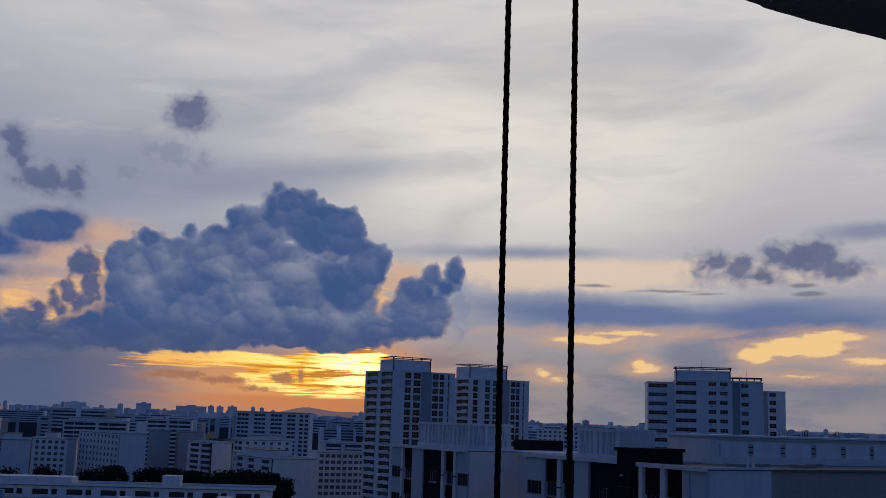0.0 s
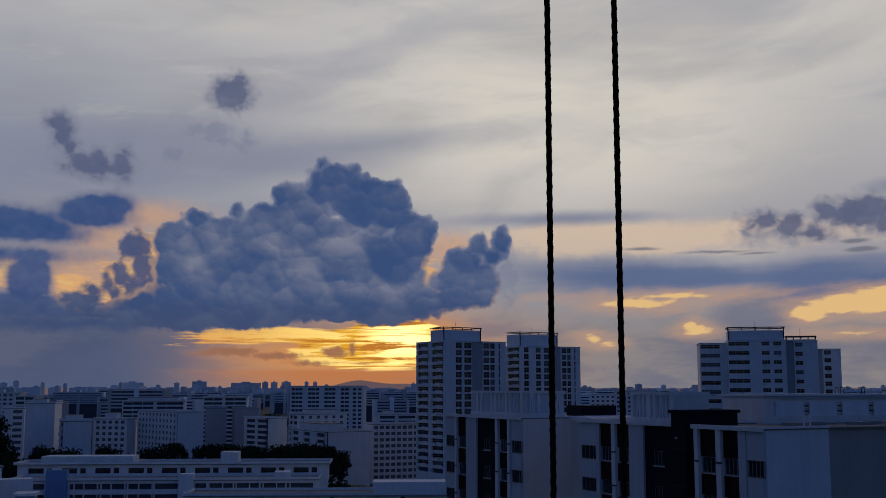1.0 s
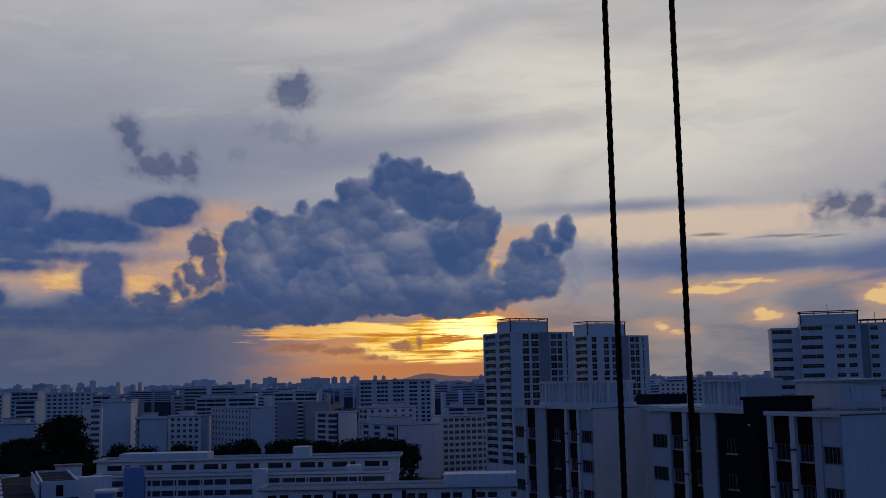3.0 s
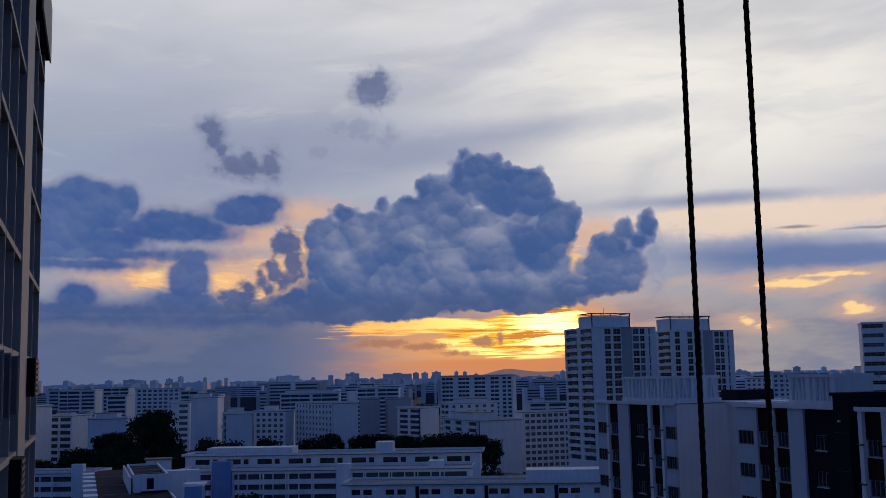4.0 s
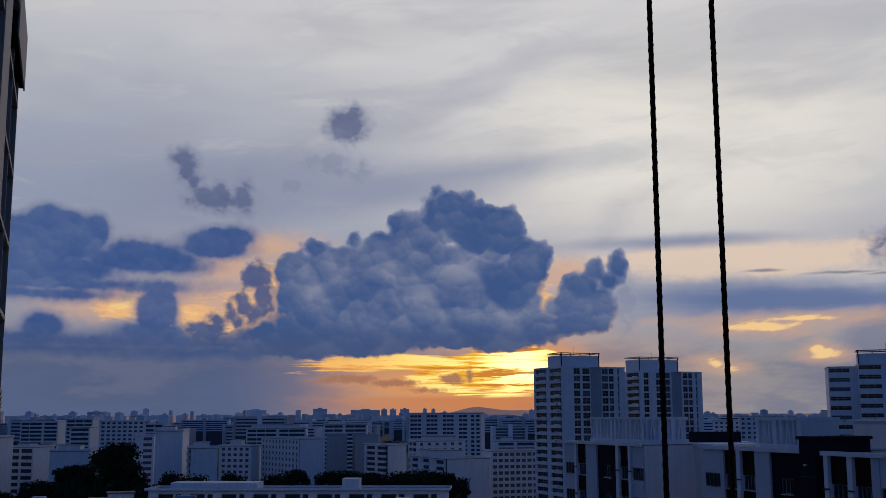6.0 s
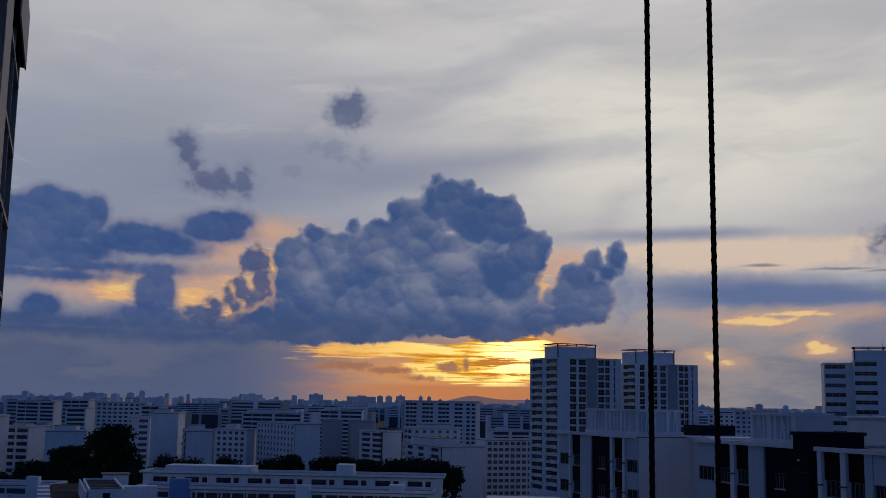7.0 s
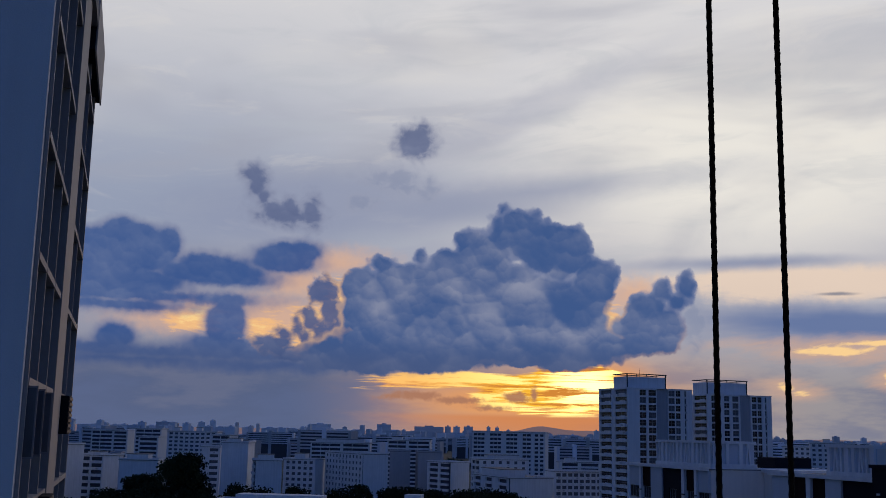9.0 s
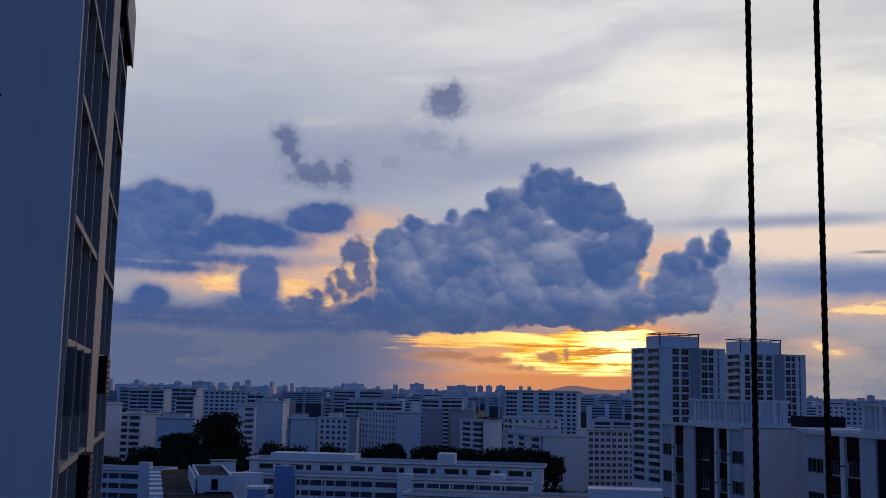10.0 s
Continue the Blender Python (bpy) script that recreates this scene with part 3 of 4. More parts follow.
sheet.add([(x, y, land(x, y)) for y in steps_y for x in steps_x],
          [(j * len(steps_x) + i, j * len(steps_x) + i + 1, (j + 1) * len(steps_x) + i + 1, (j + 1) * len(steps_x) + i)
           for j in range(len(steps_y) - 1) for i in range(len(steps_x) - 1)])
ground = new("ground", sheet.mesh("ground", GROUND))
tagged(ground, "dark ground of streets and lawns between the blocks", "ground", kind="structure")


# ---- balcony from which the view is taken ----
def balcony():
    soffit = Solid()
    edge = [(-3.0, 0.62), (-1.6, 1.29), (-0.4, 1.87), (0.4, 2.24), (0.82, 2.435), (0.96, 2.515), (1.11, 2.58), (1.25, 2.635), (1.6, 2.71), (2.2, 2.69), (3.0, 2.44)]
    fine_edge = []
    for (ax, ay), (bx, by) in zip(edge, edge[1:]):
        for i in range(10):
            t = i / 10
            x, y = ax + (bx - ax) * t, ay + (by - ay) * t
            fine_edge.append((x, y + 0.006 * noise.noise((x * 14, 2.0, 0)) + 0.004 * noise.noise((x * 45, 5.0, 0))))
    fine_edge.append(edge[-1])
    n = len(fine_edge)
    verts = [(x, y, z) for z in (55.0, 55.25) for x, y in fine_edge] + [(x, -1.6, z) for z in (55.0, 55.25) for x, _ in fine_edge]
    faces = []
    for i in range(n - 1):
        faces += [(i, i + 1, n + i + 1, n + i), (2 * n + i, 2 * n + i + 1, i + 1, i), (n + i, n + i + 1, 3 * n + i + 1, 3 * n + i)]
    soffit.add(verts, faces)
    ob = new("ceiling", soffit.mesh("ceiling", CONCRETE))
    tagged(ob, "dark curved concrete canopy slab with a chipped edge", "ceiling", kind="structure")
    floor = new("floor", Solid().box(-3, -1.6, 52.25, 3, 1.62, 52.45).mesh("floor", CONCRETE))
    tagged(floor, "bare concrete balcony floor slab", "floor", kind="structure")
    wall = new("wall_back", Solid().box(-3, -1.8, 52.45, 3, -1.6, 55.25).mesh("wall_back", WING_WALL))
    tagged(wall, "plain grey rendered wall behind the balcony", "wall", kind="structure")


balcony()


def rope(x, y):
    """A laid rope of three strands, from the floor to the canopy."""
    z0, z1, turns_per_metre = 52.45, 55.0, 21.0
    s = Solid()
    radius, strand = 0.0014, 0.0028
    steps, sides = 1500, 6
    for k in range(3):
        verts, faces = [], []
        for i in range(steps + 1):
            z = z0 + (z1 - z0) * i / steps
            a = 2 * math.pi * (turns_per_metre * (z - z0) + k / 3)
            cx, cy = radius * math.cos(a), radius * math.sin(a)
            for j in range(sides):
                b = a + 2 * math.pi * j / sides
                verts.append((cx + strand * math.cos(b), cy + strand * math.sin(b), z))
        for i in range(steps):
            for j in range(sides):
                faces.append((i * sides + j, i * sides + (j + 1) % sides, (i + 1) * sides + (j + 1) % sides, (i + 1) * sides + j))
        s.add(verts, faces)
    ob = new("rope", s.mesh("rope", ROPE))
    ob.location = (x, y, 0)
    for p in ob.data.polygons:
        p.use_smooth = True
    return tagged(ob, "taut black twisted rope hanging from the canopy", "rope", "pair of ropes")


rope(0.1503, 1.4)
rope(0.2384, 1.4)


# ---- the wing of the same building, to the south ----
def wing():
    root = thing("apartment_wing", "grey-blue rendered tower wing with a gridded window facade", "apartment block", pose(-13.54, 22.86, 0, 0, 0, 25.5))
    top = 69.0
    part("side_wall", Solid().box(-14, 0, 0, 0, 0.4, top), WING_WALL, root, "blank grey-blue rendered wall")
    part("core", Solid().box(-14, 0.4, 0, -0.45, 21.2, top), CORE, root)
    part("back_wall", Solid().box(-14, 21.2, 0, 0, 21.5, top), WING_WALL, root)
    for k in range(-4, 4):
        z = 60.75 + 3.0 * k
        part("joint_ledge", Solid().box(-14, -0.03, z - 0.03, -1.7, 0.0, z + 0.03), METAL, root)
    piers = [(0.4, 0.52), (3.0, 3.12), (6.2, 6.32), (9.0, 12.6), (16.4, 16.52), (20.9, 21.2)]
    for a, b in piers:
        wide = b - a > 1
        part("pier" if wide else "mullion", Solid().box(-0.4, a, 0, 0.16 if wide else 0.10, b, top), WING_FRAME, root)
    for k in range(-8, 4):
        z = 61.0 + 3.0 * k
        if z > top:
            break
        for (_, a), (b, _) in zip(piers, piers[1:]):
            part("floor_ledge", Solid().box(-0.4, a, z - 0.09, 0.12, b, z + 0.09), WING_FRAME, root)
            part("window", Solid().box(-0.34, a + 0.05, z + 0.09, -0.28, b - 0.05, z + 2.91), DRAPED, root)
            part("window_bar", Solid().box(-0.28, (a + b) / 2 - 0.03, z + 0.09, -0.22, (a + b) / 2 + 0.03, z + 2.91), METAL, root)
    for y0, y1, z0, z1 in ((12.7, 14.9, 53.7, 55.0), (6.4, 8.0, 50.6, 52.0)):
        ledge = part("condenser_ledge", Solid().box(-0.3, y0, z0, 0.42, y1, z1), CHARCOAL, root, "dark louvred air conditioner screen")
        for i in range(7):
            zz = z0 + (z1 - z0) * (i + 0.5) / 7
            part("louvre", Solid().box(0.42, y0 + 0.03, zz - 0.05, 0.45, y1 - 0.03, zz + 0.05), METAL, ledge)
    for y in (0.7, 3.0, 5.9):
        sash = part("open_sash", Solid().box(0.0, y, 53.2, 0.32, y + 0.03, 53.25).box(0.0, y, 54.85, 0.32, y + 0.03, 54.9).box(0.28, y, 53.25, 0.32, y + 0.03, 54.85), FRAME_GREY, root, "window sash standing open")
        part("sash_glass", Solid().box(0.0, y + 0.01, 53.25, 0.28, y + 0.02, 54.85), CURTAINED, sash)
    part("roof_overhang", Solid().box(-14.5, 14.6, 68.1, 0.26, 21.8, 70.2), CHARCOAL, root, "deep dark roof overhang")
    part("roof_edge", Solid().box(0.26, 14.6, 68.0, 0.32, 21.8, 70.4), WING_FRAME, root)
    part("roof", Solid().box(-14.3, -0.3, top, 0.3, 14.6, top + 0.8), CONCRETE, root)


wing()

# ---- the near block with sawtooth bays, brown and white ----
TURN = 25.8
ROOF_N = 51.15


def bay_window(root, y0, y1, z0, z1, off, bars=3, frame_mat=METAL):
    """A framed window in the left-hand face, between y0 and y1, with upright bars and a sill."""
    t = 0.06
    win = part("window", Solid().box(off + 0.05, y0 + t, z0 + t, off + 0.08, y1 - t, z1 - t), GLASS, root)
    fr = Solid().box(off, y0, z0, off + 0.1, y0 + t, z1).box(off, y1 - t, z0, off + 0.1, y1, z1)
    fr.box(off, y0 + t, z0, off + 0.1, y1 - t, z0 + t).box(off, y0 + t, z1 - t, off + 0.1, y1 - t, z1)
    part("window_frame", fr, frame_mat, win)
    for i in range(1, bars + 1):
        y = y0 + (y1 - y0) * i / (bars + 1)
        part("window_bar", Solid().box(off + 0.01, y - 0.025, z0 + t, off + 0.07, y + 0.025, z1 - t), frame_mat, win)
    part("sill", Solid().box(off - 0.14, y0 - 0.05, z0 - 0.08, off + 0.1, y1 + 0.05, z0), ALU, win)
    return win


def near_block(px, py, w, d, bays, label, storeys=6, screen=None, wall=CREAM, paint="cream", plain_front=False):
    """bays: spans along the left-hand face, in metres from its near corner: (from, to, kind)."""
    root = thing("apartment_block", label, "apartment block", pose(px, py, 0, 0, 0, TURN), "stepped bays of the near block")
    sh, h = 2.8, ROOF_N
    part("front_wall", Solid().box(0.3, 0, 0, w, 0.3, h), wall, root, f"blank {paint} rendered end wall")
    part("core", Solid().box(0.62, 0.3, 0, w - 0.3, d - 0.3, h - 0.05), CORE, root)
    part("back_wall", Solid().box(0.3, d - 0.3, 0, w, d, h).box(w - 0.3, 0.3, 0, w, d - 0.3, h), CREAM, root)
    for y0, y1, kind in bays:
        if kind in ("pier", "fin"):
            out = 0.14 if kind == "fin" else 0.04
            part(kind, Solid().box(-out, y0, 0, 0.6, y1, h), WHITE if kind == "fin" else PALE_PANEL, root)
            for k in range(storeys if kind == "fin" else 0):
                z = h - 0.83 - sh * k - 1.62
                part("bracket", Solid().box(-out - 0.10, y0 - 0.12, z - 0.05, -out, y1 + 0.12, z + 0.05), METAL, root)
            continue
        dark = kind == "dark" or kind == "wide"
        back = 0.12 if dark else 0.02
        mat = (BROWN if kind == "dark" else CHARCOAL) if dark else PALE_PANEL
        low = h - 0.83 - sh * storeys
        part("lower_wall", Solid().box(back, y0, 0, 0.6, y1, low), mat, root)
        for k in range(storeys):
            zb = h - 0.83 - sh * (k + 1)
            zt = h - 0.83 - sh * k
            # upper panel, window, lower panel
            wy0, wy1 = (y0, y1) if kind != "wide" else (y0 + (y1 - y0) * 0.32, y0 + (y1 - y0) * 0.72)
            wz0, wz1 = zb + 0.35, zb + 1.55
            part("panel", Solid().box(back, y0 + 0.02, wz1, 0.6, y1 - 0.02, zt - 0.015 if k else h - 0.12), mat, root)
            part("panel", Solid().box(back, y0 + 0.02, zb, 0.6, y1 - 0.02, wz0), mat, root)
            if kind == "wide":
                part("panel", Solid().box(back, y0 + 0.02, wz0, 0.6, wy0, wz1), mat, root)
                part("panel", Solid().box(back, wy1, wz0, 0.6, y1 - 0.02, wz1), mat, root)
            bay_window(root, wy0 + 0.03, wy1 - 0.03, wz0, wz1, back + 0.12, 3 if kind != "wide" else 2, FRAME_GREY)
    part("roof", Solid().box(0, 0, h, w, d, h + 0.1), ROOFING, root)
    rim = Solid().box(-0.25, -0.2, h + 0.1, w, 0.0, h + 0.24).box(-0.25, 0.0, h + 0.1, -0.05, d + 0.2, h + 0.24).box(-0.25, -0.2, h - 0.08, 0.0, d + 0.2, h + 0.1)
    part("roof_edge", rim, WHITE, root, "thin white roof edge")
    if screen:
        fins_left, fins_front, ztop = screen
        y = fins_left[0]
        i = 0
        part("screen_panel", Solid().box(0.75, fins_left[0], h + 0.1, 0.85, fins_left[1], ztop - 0.25), PALE_PANEL, root)
        part("screen_panel", Solid().box(0.85, 0.5 if plain_front else 0.7, h + 0.1, fins_front, 0.8, ztop - 0.25), CREAM if plain_front else PALE_PANEL, root)
        part("screen_top", Solid().box(0.5, 0.45, ztop - 0.25, 0.9, fins_left[1] + 0.1, ztop).box(0.9, 0.45, ztop - 0.25, fins_front + 0.1, 0.85, ztop), WHITE, root)
        part("screen_base", Solid().box(0.5, 0.45, h + 0.1, 0.75, fins_left[1] + 0.1, h + 0.55).box(0.75, 0.45, h + 0.1, fins_front + 0.1, 0.7, h + 0.55), WHITE, root)
        while y < fins_left[1]:
            lean = (0.0, 0.0, 0.22, -0.2, 0.0)[i % 5]
            wd = (0.5, 0.16, 0.14, 0.16, 0.34)[i % 5]
            b = Solid().add([(0.55, y, h + 0.55), (0.75, y, h + 0.55), (0.75, y + wd, h + 0.55), (0.55, y + wd, h + 0.55),
                             (0.55, y + lean, ztop - 0.25), (0.75, y + lean, ztop - 0.25), (0.75, y + wd + lean, ztop - 0.25), (0.55, y + wd + lean, ztop - 0.25)],
                            [(3, 2, 1, 0), (4, 5, 6, 7), (0, 1, 5, 4), (1, 2, 6, 5), (2, 3, 7, 6), (3, 0, 4, 7)])
            part("screen_fin", b, WHITE, root)
            y += wd + (0.34, 0.30, 0.30, 0.42, 0.4)[i % 5]
            i += 1
        x, i = 0.6, 0
        while x < fins_front - 0.4 and not plain_front:
            lean = (0.0, 0.18, -0.16, 0.0)[i % 4]
            wd = (0.4, 0.14, 0.14, 0.3)[i % 4]
            part("screen_fin", Solid().slanted(x, x + wd, lean, 0.5, 0.7, h + 0.55, ztop - 0.25), WHITE, root)
            x += wd + (0.3, 0.28, 0.4, 1.1)[i % 4]
            i += 1
    return root


# spans along the left-hand face in metres from its near corner
BAYS_1 = [(13.8, 16.4, "bay"), (13.4, 13.8, "fin"), (11.4, 13.4, "dark"), (9.0, 11.38, "pier"), (4.9, 8.98, "wide"), (4.3, 4.85, "fin"), (2.42, 4.28, "dark"), (1.95, 2.4, "fin"), (0.05, 1.93, "bay")]
near_block(8.0, 104.5, 16, 16.4, BAYS_1, "cream block with dark brown panels and a finned roof screen", screen=((0.5, 11.2), 5.4, 53.85))
BAYS_2 = [(10.7, 13.2, "bay"), (10.15, 10.68, "pier"), (8.23, 10.13, "dark"), (7.65, 8.2, "fin"), (5.8, 7.63, "dark"), (3.8, 5.78, "pier"), (0.05, 3.75, "wide")]
near_block(18.6, 86.0, 14, 13.3, BAYS_2, "cream block with brown panels and white piers", screen=((0.5, 6.2), 4.2, 53.8), plain_front=True)
BAYS_3 = [(6.75, 7.2, "fin"), (4.78, 6.72, "dark"), (4.22, 4.76, "fin"), (2.48, 4.2, "dark"), (1.7, 2.46, "pier"), (0.05, 1.68, "bay")]
# end wall is white instead of cream to imitate its stronger skylight
near_block(22.5, 75.2, 6.2, 7.2, BAYS_3, "white-walled block with brown panels, white fins and a bare side wall", wall=WHITE, paint="white")


def stair_core():
    root = thing("stair_core", "charcoal clad stair tower between the bays", "stair tower", pose(19.0, 83.2, 0, 0, 0, TURN))
    part("shaft", Solid().box(0, 0, 0, 5.2, 1.7, 52.15), CHARCOAL, root)
    part("cap", Solid().box(-0.15, -0.15, 52.15, 5.35, 1.85, 52.4), CHARCOAL, root)
    for z in (41.0, 43.8, 46.6, 49.4):
        part("joint", Solid().box(-0.015, 0, z, 0.0, 1.7, z + 0.03), METAL, root)
    part("wall_lamp", Solid().box(-0.12, 0.9, 50.2, 0, 1.15, 50.35), ALU, root)


stair_core()


def rear_block():
    root = thing("apartment_block", "cream rear block with a long rooftop plant room", "apartment block", pose(27.2, 80.0, 0, 0, 0, TURN))
    h = ROOF_N - 0.1
    part("wall", Solid().box(0, 0, 0, 30, 0.3, h).box(0, 0.3, 0, 0.3, 14, h), BEIGE, root)
    part("core", Solid().box(0.3, 0.3, 0, 30, 14, h - 0.05), CORE, root)
    part("roof", Solid().box(-0.3, -0.3, h, 30, 14.3, h + 0.15), ROOFING, root)
    for k in range(4):
        z = 48.0 - 2.8 * k
        part("window", Solid().box(0.5, -0.03, z, 1.4, 0.0, z + 1.2), GLASS, root)
        part("sill", Solid().box(0.4, -0.14, z - 0.1, 1.5, 0.0, z), ALU, root)
    room = part("plant_room", Solid().box(3.4, 8.15, h + 0.15, 26, 13.0, 53.2), CREAM, root, "long pale rooftop plant room")
    part("plant_room_cap", Solid().box(3.2, 7.7, 53.45, 26.3, 13.3, 53.6), WHITE, room)
    part("plant_room_fascia", Solid().box(3.4, 7.95, 53.2, 26, 13.0, 53.45), PALE_PANEL, room)
    part("plant_room_base", Solid().box(3.3, 7.8, h + 0.15, 26, 8.15, h + 0.75), CREAM, room)
    part("end_pier", Solid().box(3.4, 7.9, h + 0.75, 4.3, 8.15, 53.2), CREAM, room)
    for i in range(6):
        x = 4.6 + 3.72 * i
        part("wall_panel", Solid().box(x, 7.92, h + 0.75, x + 3.1, 8.15, 52.95), WHITE, room)
        for q in range(5):
            part("louvre", Solid().box(x + 3.14, 7.98, h + 0.85 + 0.22 * q, x + 3.68, 8.15, h + 0.95 + 0.22 * q), METAL if q % 2 else ALU, room)
    for x in (12.0, 12.6, 14.8, 15.1, 19.0):
        hoop = Solid().cone((x, 8.6, 53.6), (x, 8.6, 54.15), 0.03, 0.03).cone((x + 0.35, 8.6, 53.6), (x + 0.35, 8.6, 54.15), 0.03, 0.03).cone((x, 8.6, 54.15), (x + 0.35, 8.6, 54.15), 0.03, 0.03)
        part("ladder_hoop", hoop, METAL, room)
    for x, y, a in ((1.0, 2.5, 1.6), (4.0, 3.0, 1.2), (7.5, 2.0, 1.8), (11.0, 4.0, 1.2)):
        part("roof_slab", Solid().box(x, y, h + 0.15, x + a, y + a * 0.7, h + 0.4), CONCRETE, root)
    for x in (0.6, 1.2):
        part("vent_pipe", Solid().cone((x, 0.8, h + 0.15), (x, 0.8, h + 1.1), 0.08, 0.08), WHITE, root)


rear_block()


def podium_roof():
    """The link roof between the first two bays."""
    root = thing("link_block", "pale link block with a dark rooftop water tank", "apartment block", pose(14.8, 104.0, 0, 0, 0, TURN))
    part("wall", Solid().box(0, 0, 0, 9, 9, 51.0), CREAM, root)
    part("roof", Solid().box(-0.3, -0.3, 51.0, 9.3, 9.3, 51.3), WHITE, root)
    part("tank", Solid().box(2.3, 5.0, 51.3, 6.4, 8.0, 52.35), CHARCOAL, root, "dark rooftop water tank")


podium_roof()


# ---- the tall towers ----
MIXED = [GLASS, CURTAINED, DRAPED]


def storey_windows(root, axis, a, b, top, low, sh, high, off, divide, rng):
    """A column of windows, one to a storey, each with its mullions and a curtain drawn or not."""
    z = top
    while z - sh > low:
        me_key = ("tower", axis, round(b - a, 2), round(high, 2), rng.choice((0, 0, 0, 0, 1)))
        if me_key not in PANES:
            w = b - a
            PANES[me_key] = (Solid().box(0, 0, 0, w, 0.06, high) if axis == 0 else Solid().box(0, 0, 0, 0.06, w, high)).mesh("window", MIXED[me_key[4]])
        win = part("window", PANES[me_key], None, root)
        win.location = (a, off, z - high) if axis == 0 else (off, a, z - high)
        bar_key = ("mullion", axis, round(b - a, 2), round(high, 2), divide)
        if bar_key not in PANES:
            bars_mesh = Solid()
            for i in range(1, divide):
                m = (b - a) * i / divide
                if axis == 0:
                    bars_mesh.box(m - 0.06, -0.1, 0, m + 0.06, 0.0, high)
                else:
                    bars_mesh.box(-0.1, m - 0.06, 0, 0.0, m + 0.06, high)
            if axis == 0:
                bars_mesh.box(0, -0.08, high * 0.52, b - a, 0.0, high * 0.52 + 0.1)
            else:
                bars_mesh.box(-0.08, 0, high * 0.52, 0.0, b - a, high * 0.52 + 0.1)
            PANES[bar_key] = bars_mesh.mesh("mullion", FRAME_GREY)
        part("mullion", PANES[bar_key], None, win)
        z -= sh


def tower_face(root, axis, length, height, cols, mat, depth, sh, high, ledge, divide, recess=(), seed=1):
    """A tower's wall: full-height piers, a spandrel to each storey, windows set back; recess: slots whose back wall is
    greyed for shade.
    """
    rng = random.Random(seed)
    low, edge = height - 48, 0.0 if axis == 0 else depth

    def box(a, b, z0, z1, front, back):
        return Solid().box(a, front, z0, b, back, z1) if axis == 0 else Solid().box(front, a, z0, back, b, z1)

    for a, b in sorted([*cols, *recess]):
        if a > edge:
            part("pier", box(edge, a, 0, height, 0.0, depth), mat, root)
        edge = b
    part("pier", box(edge, length, 0, height, 0.0, depth), mat, root)
    # back walls of the slots are grey, not white, to stand for shade
    for a, b in recess:
        part("recess_wall", box(a, b, 0, height, depth * 0.9, depth), GREY, root, "recess wall greyed to carry its shade")
    for a, b in cols:
        top = height - 0.45
        storey_windows(root, axis, a, b, top, low, sh, high, depth * 0.6, divide, rng)
        z = top - high
        while z + high - sh > low:
            sunk = rng.choice((0.0, 0.0, 0.25)) if ledge > 0.3 else 0.0
            part("spandrel", box(a, b, z - (sh - high), z, -ledge + sunk, depth * 0.7), mat, root)
            if ledge > 0.3:
                half = (a + b) / 2 + rng.uniform(-0.8, 0.8)
                part("balcony_wall", box(a, half, z, z + 0.3, -ledge, -ledge + 0.15), mat, root)
            if rng.random() < 0.25:
                unit = part("condenser", UNITS[axis], None, root)
                w = rng.uniform(a, max(a, b - 0.9))
                unit.location = (w, -ledge - 0.32, z - 0.7) if axis == 0 else (-ledge - 0.32, w, z - 0.7)
            z -= sh
        part("spandrel", box(a, b, top, height, -ledge * 0.5, depth * 0.7), mat, root)
        part("lower_wall", box(a, b, 0, low, 0.0, depth * 0.7), mat, root)


def roof_frame(root, room, h):
    """A roof room with an open dark frame on posts round its top, and an aerial."""
    x0, y0, x1, y1, ph = room
    part("roof_room", Solid().box(x0, y0, h + 0.2, x1, y1, h + ph), WHITE, root)
    z = h + ph
    rail = Solid().box(x0 - 0.3, y0 - 0.3, z + 0.8, x1 + 0.3, y0, z + 1.1).box(x0 - 0.3, y1, z + 0.8, x1 + 0.3, y1 + 0.3, z + 1.1)
    rail.box(x0 - 0.3, y0, z + 0.8, x0, y1, z + 1.1).box(x1, y0, z + 0.8, x1 + 0.3, y1, z + 1.1)
    part("roof_rail", rail, METAL, root)
    n = 4
    for i in range(n + 1):
        x = x0 + (x1 - x0) * i / n
        part("rail_post", Solid().box(x - 0.15, y0 - 0.25, z, x + 0.15, y0, z + 0.8), METAL, root)
    for x in (x0, x1 - 0.3):
        part("corner_post", Solid().box(x, y0 - 0.3, h + 0.2, x + 0.3, y0 - 0.02, z + 0.8), METAL, root)
    part("aerial", Solid().cone(((x0 + x1) / 2, (y0 + y1) / 2, z), ((x0 + x1) / 2, (y0 + y1) / 2, z + 3.4), 0.09, 0.04), METAL, root)


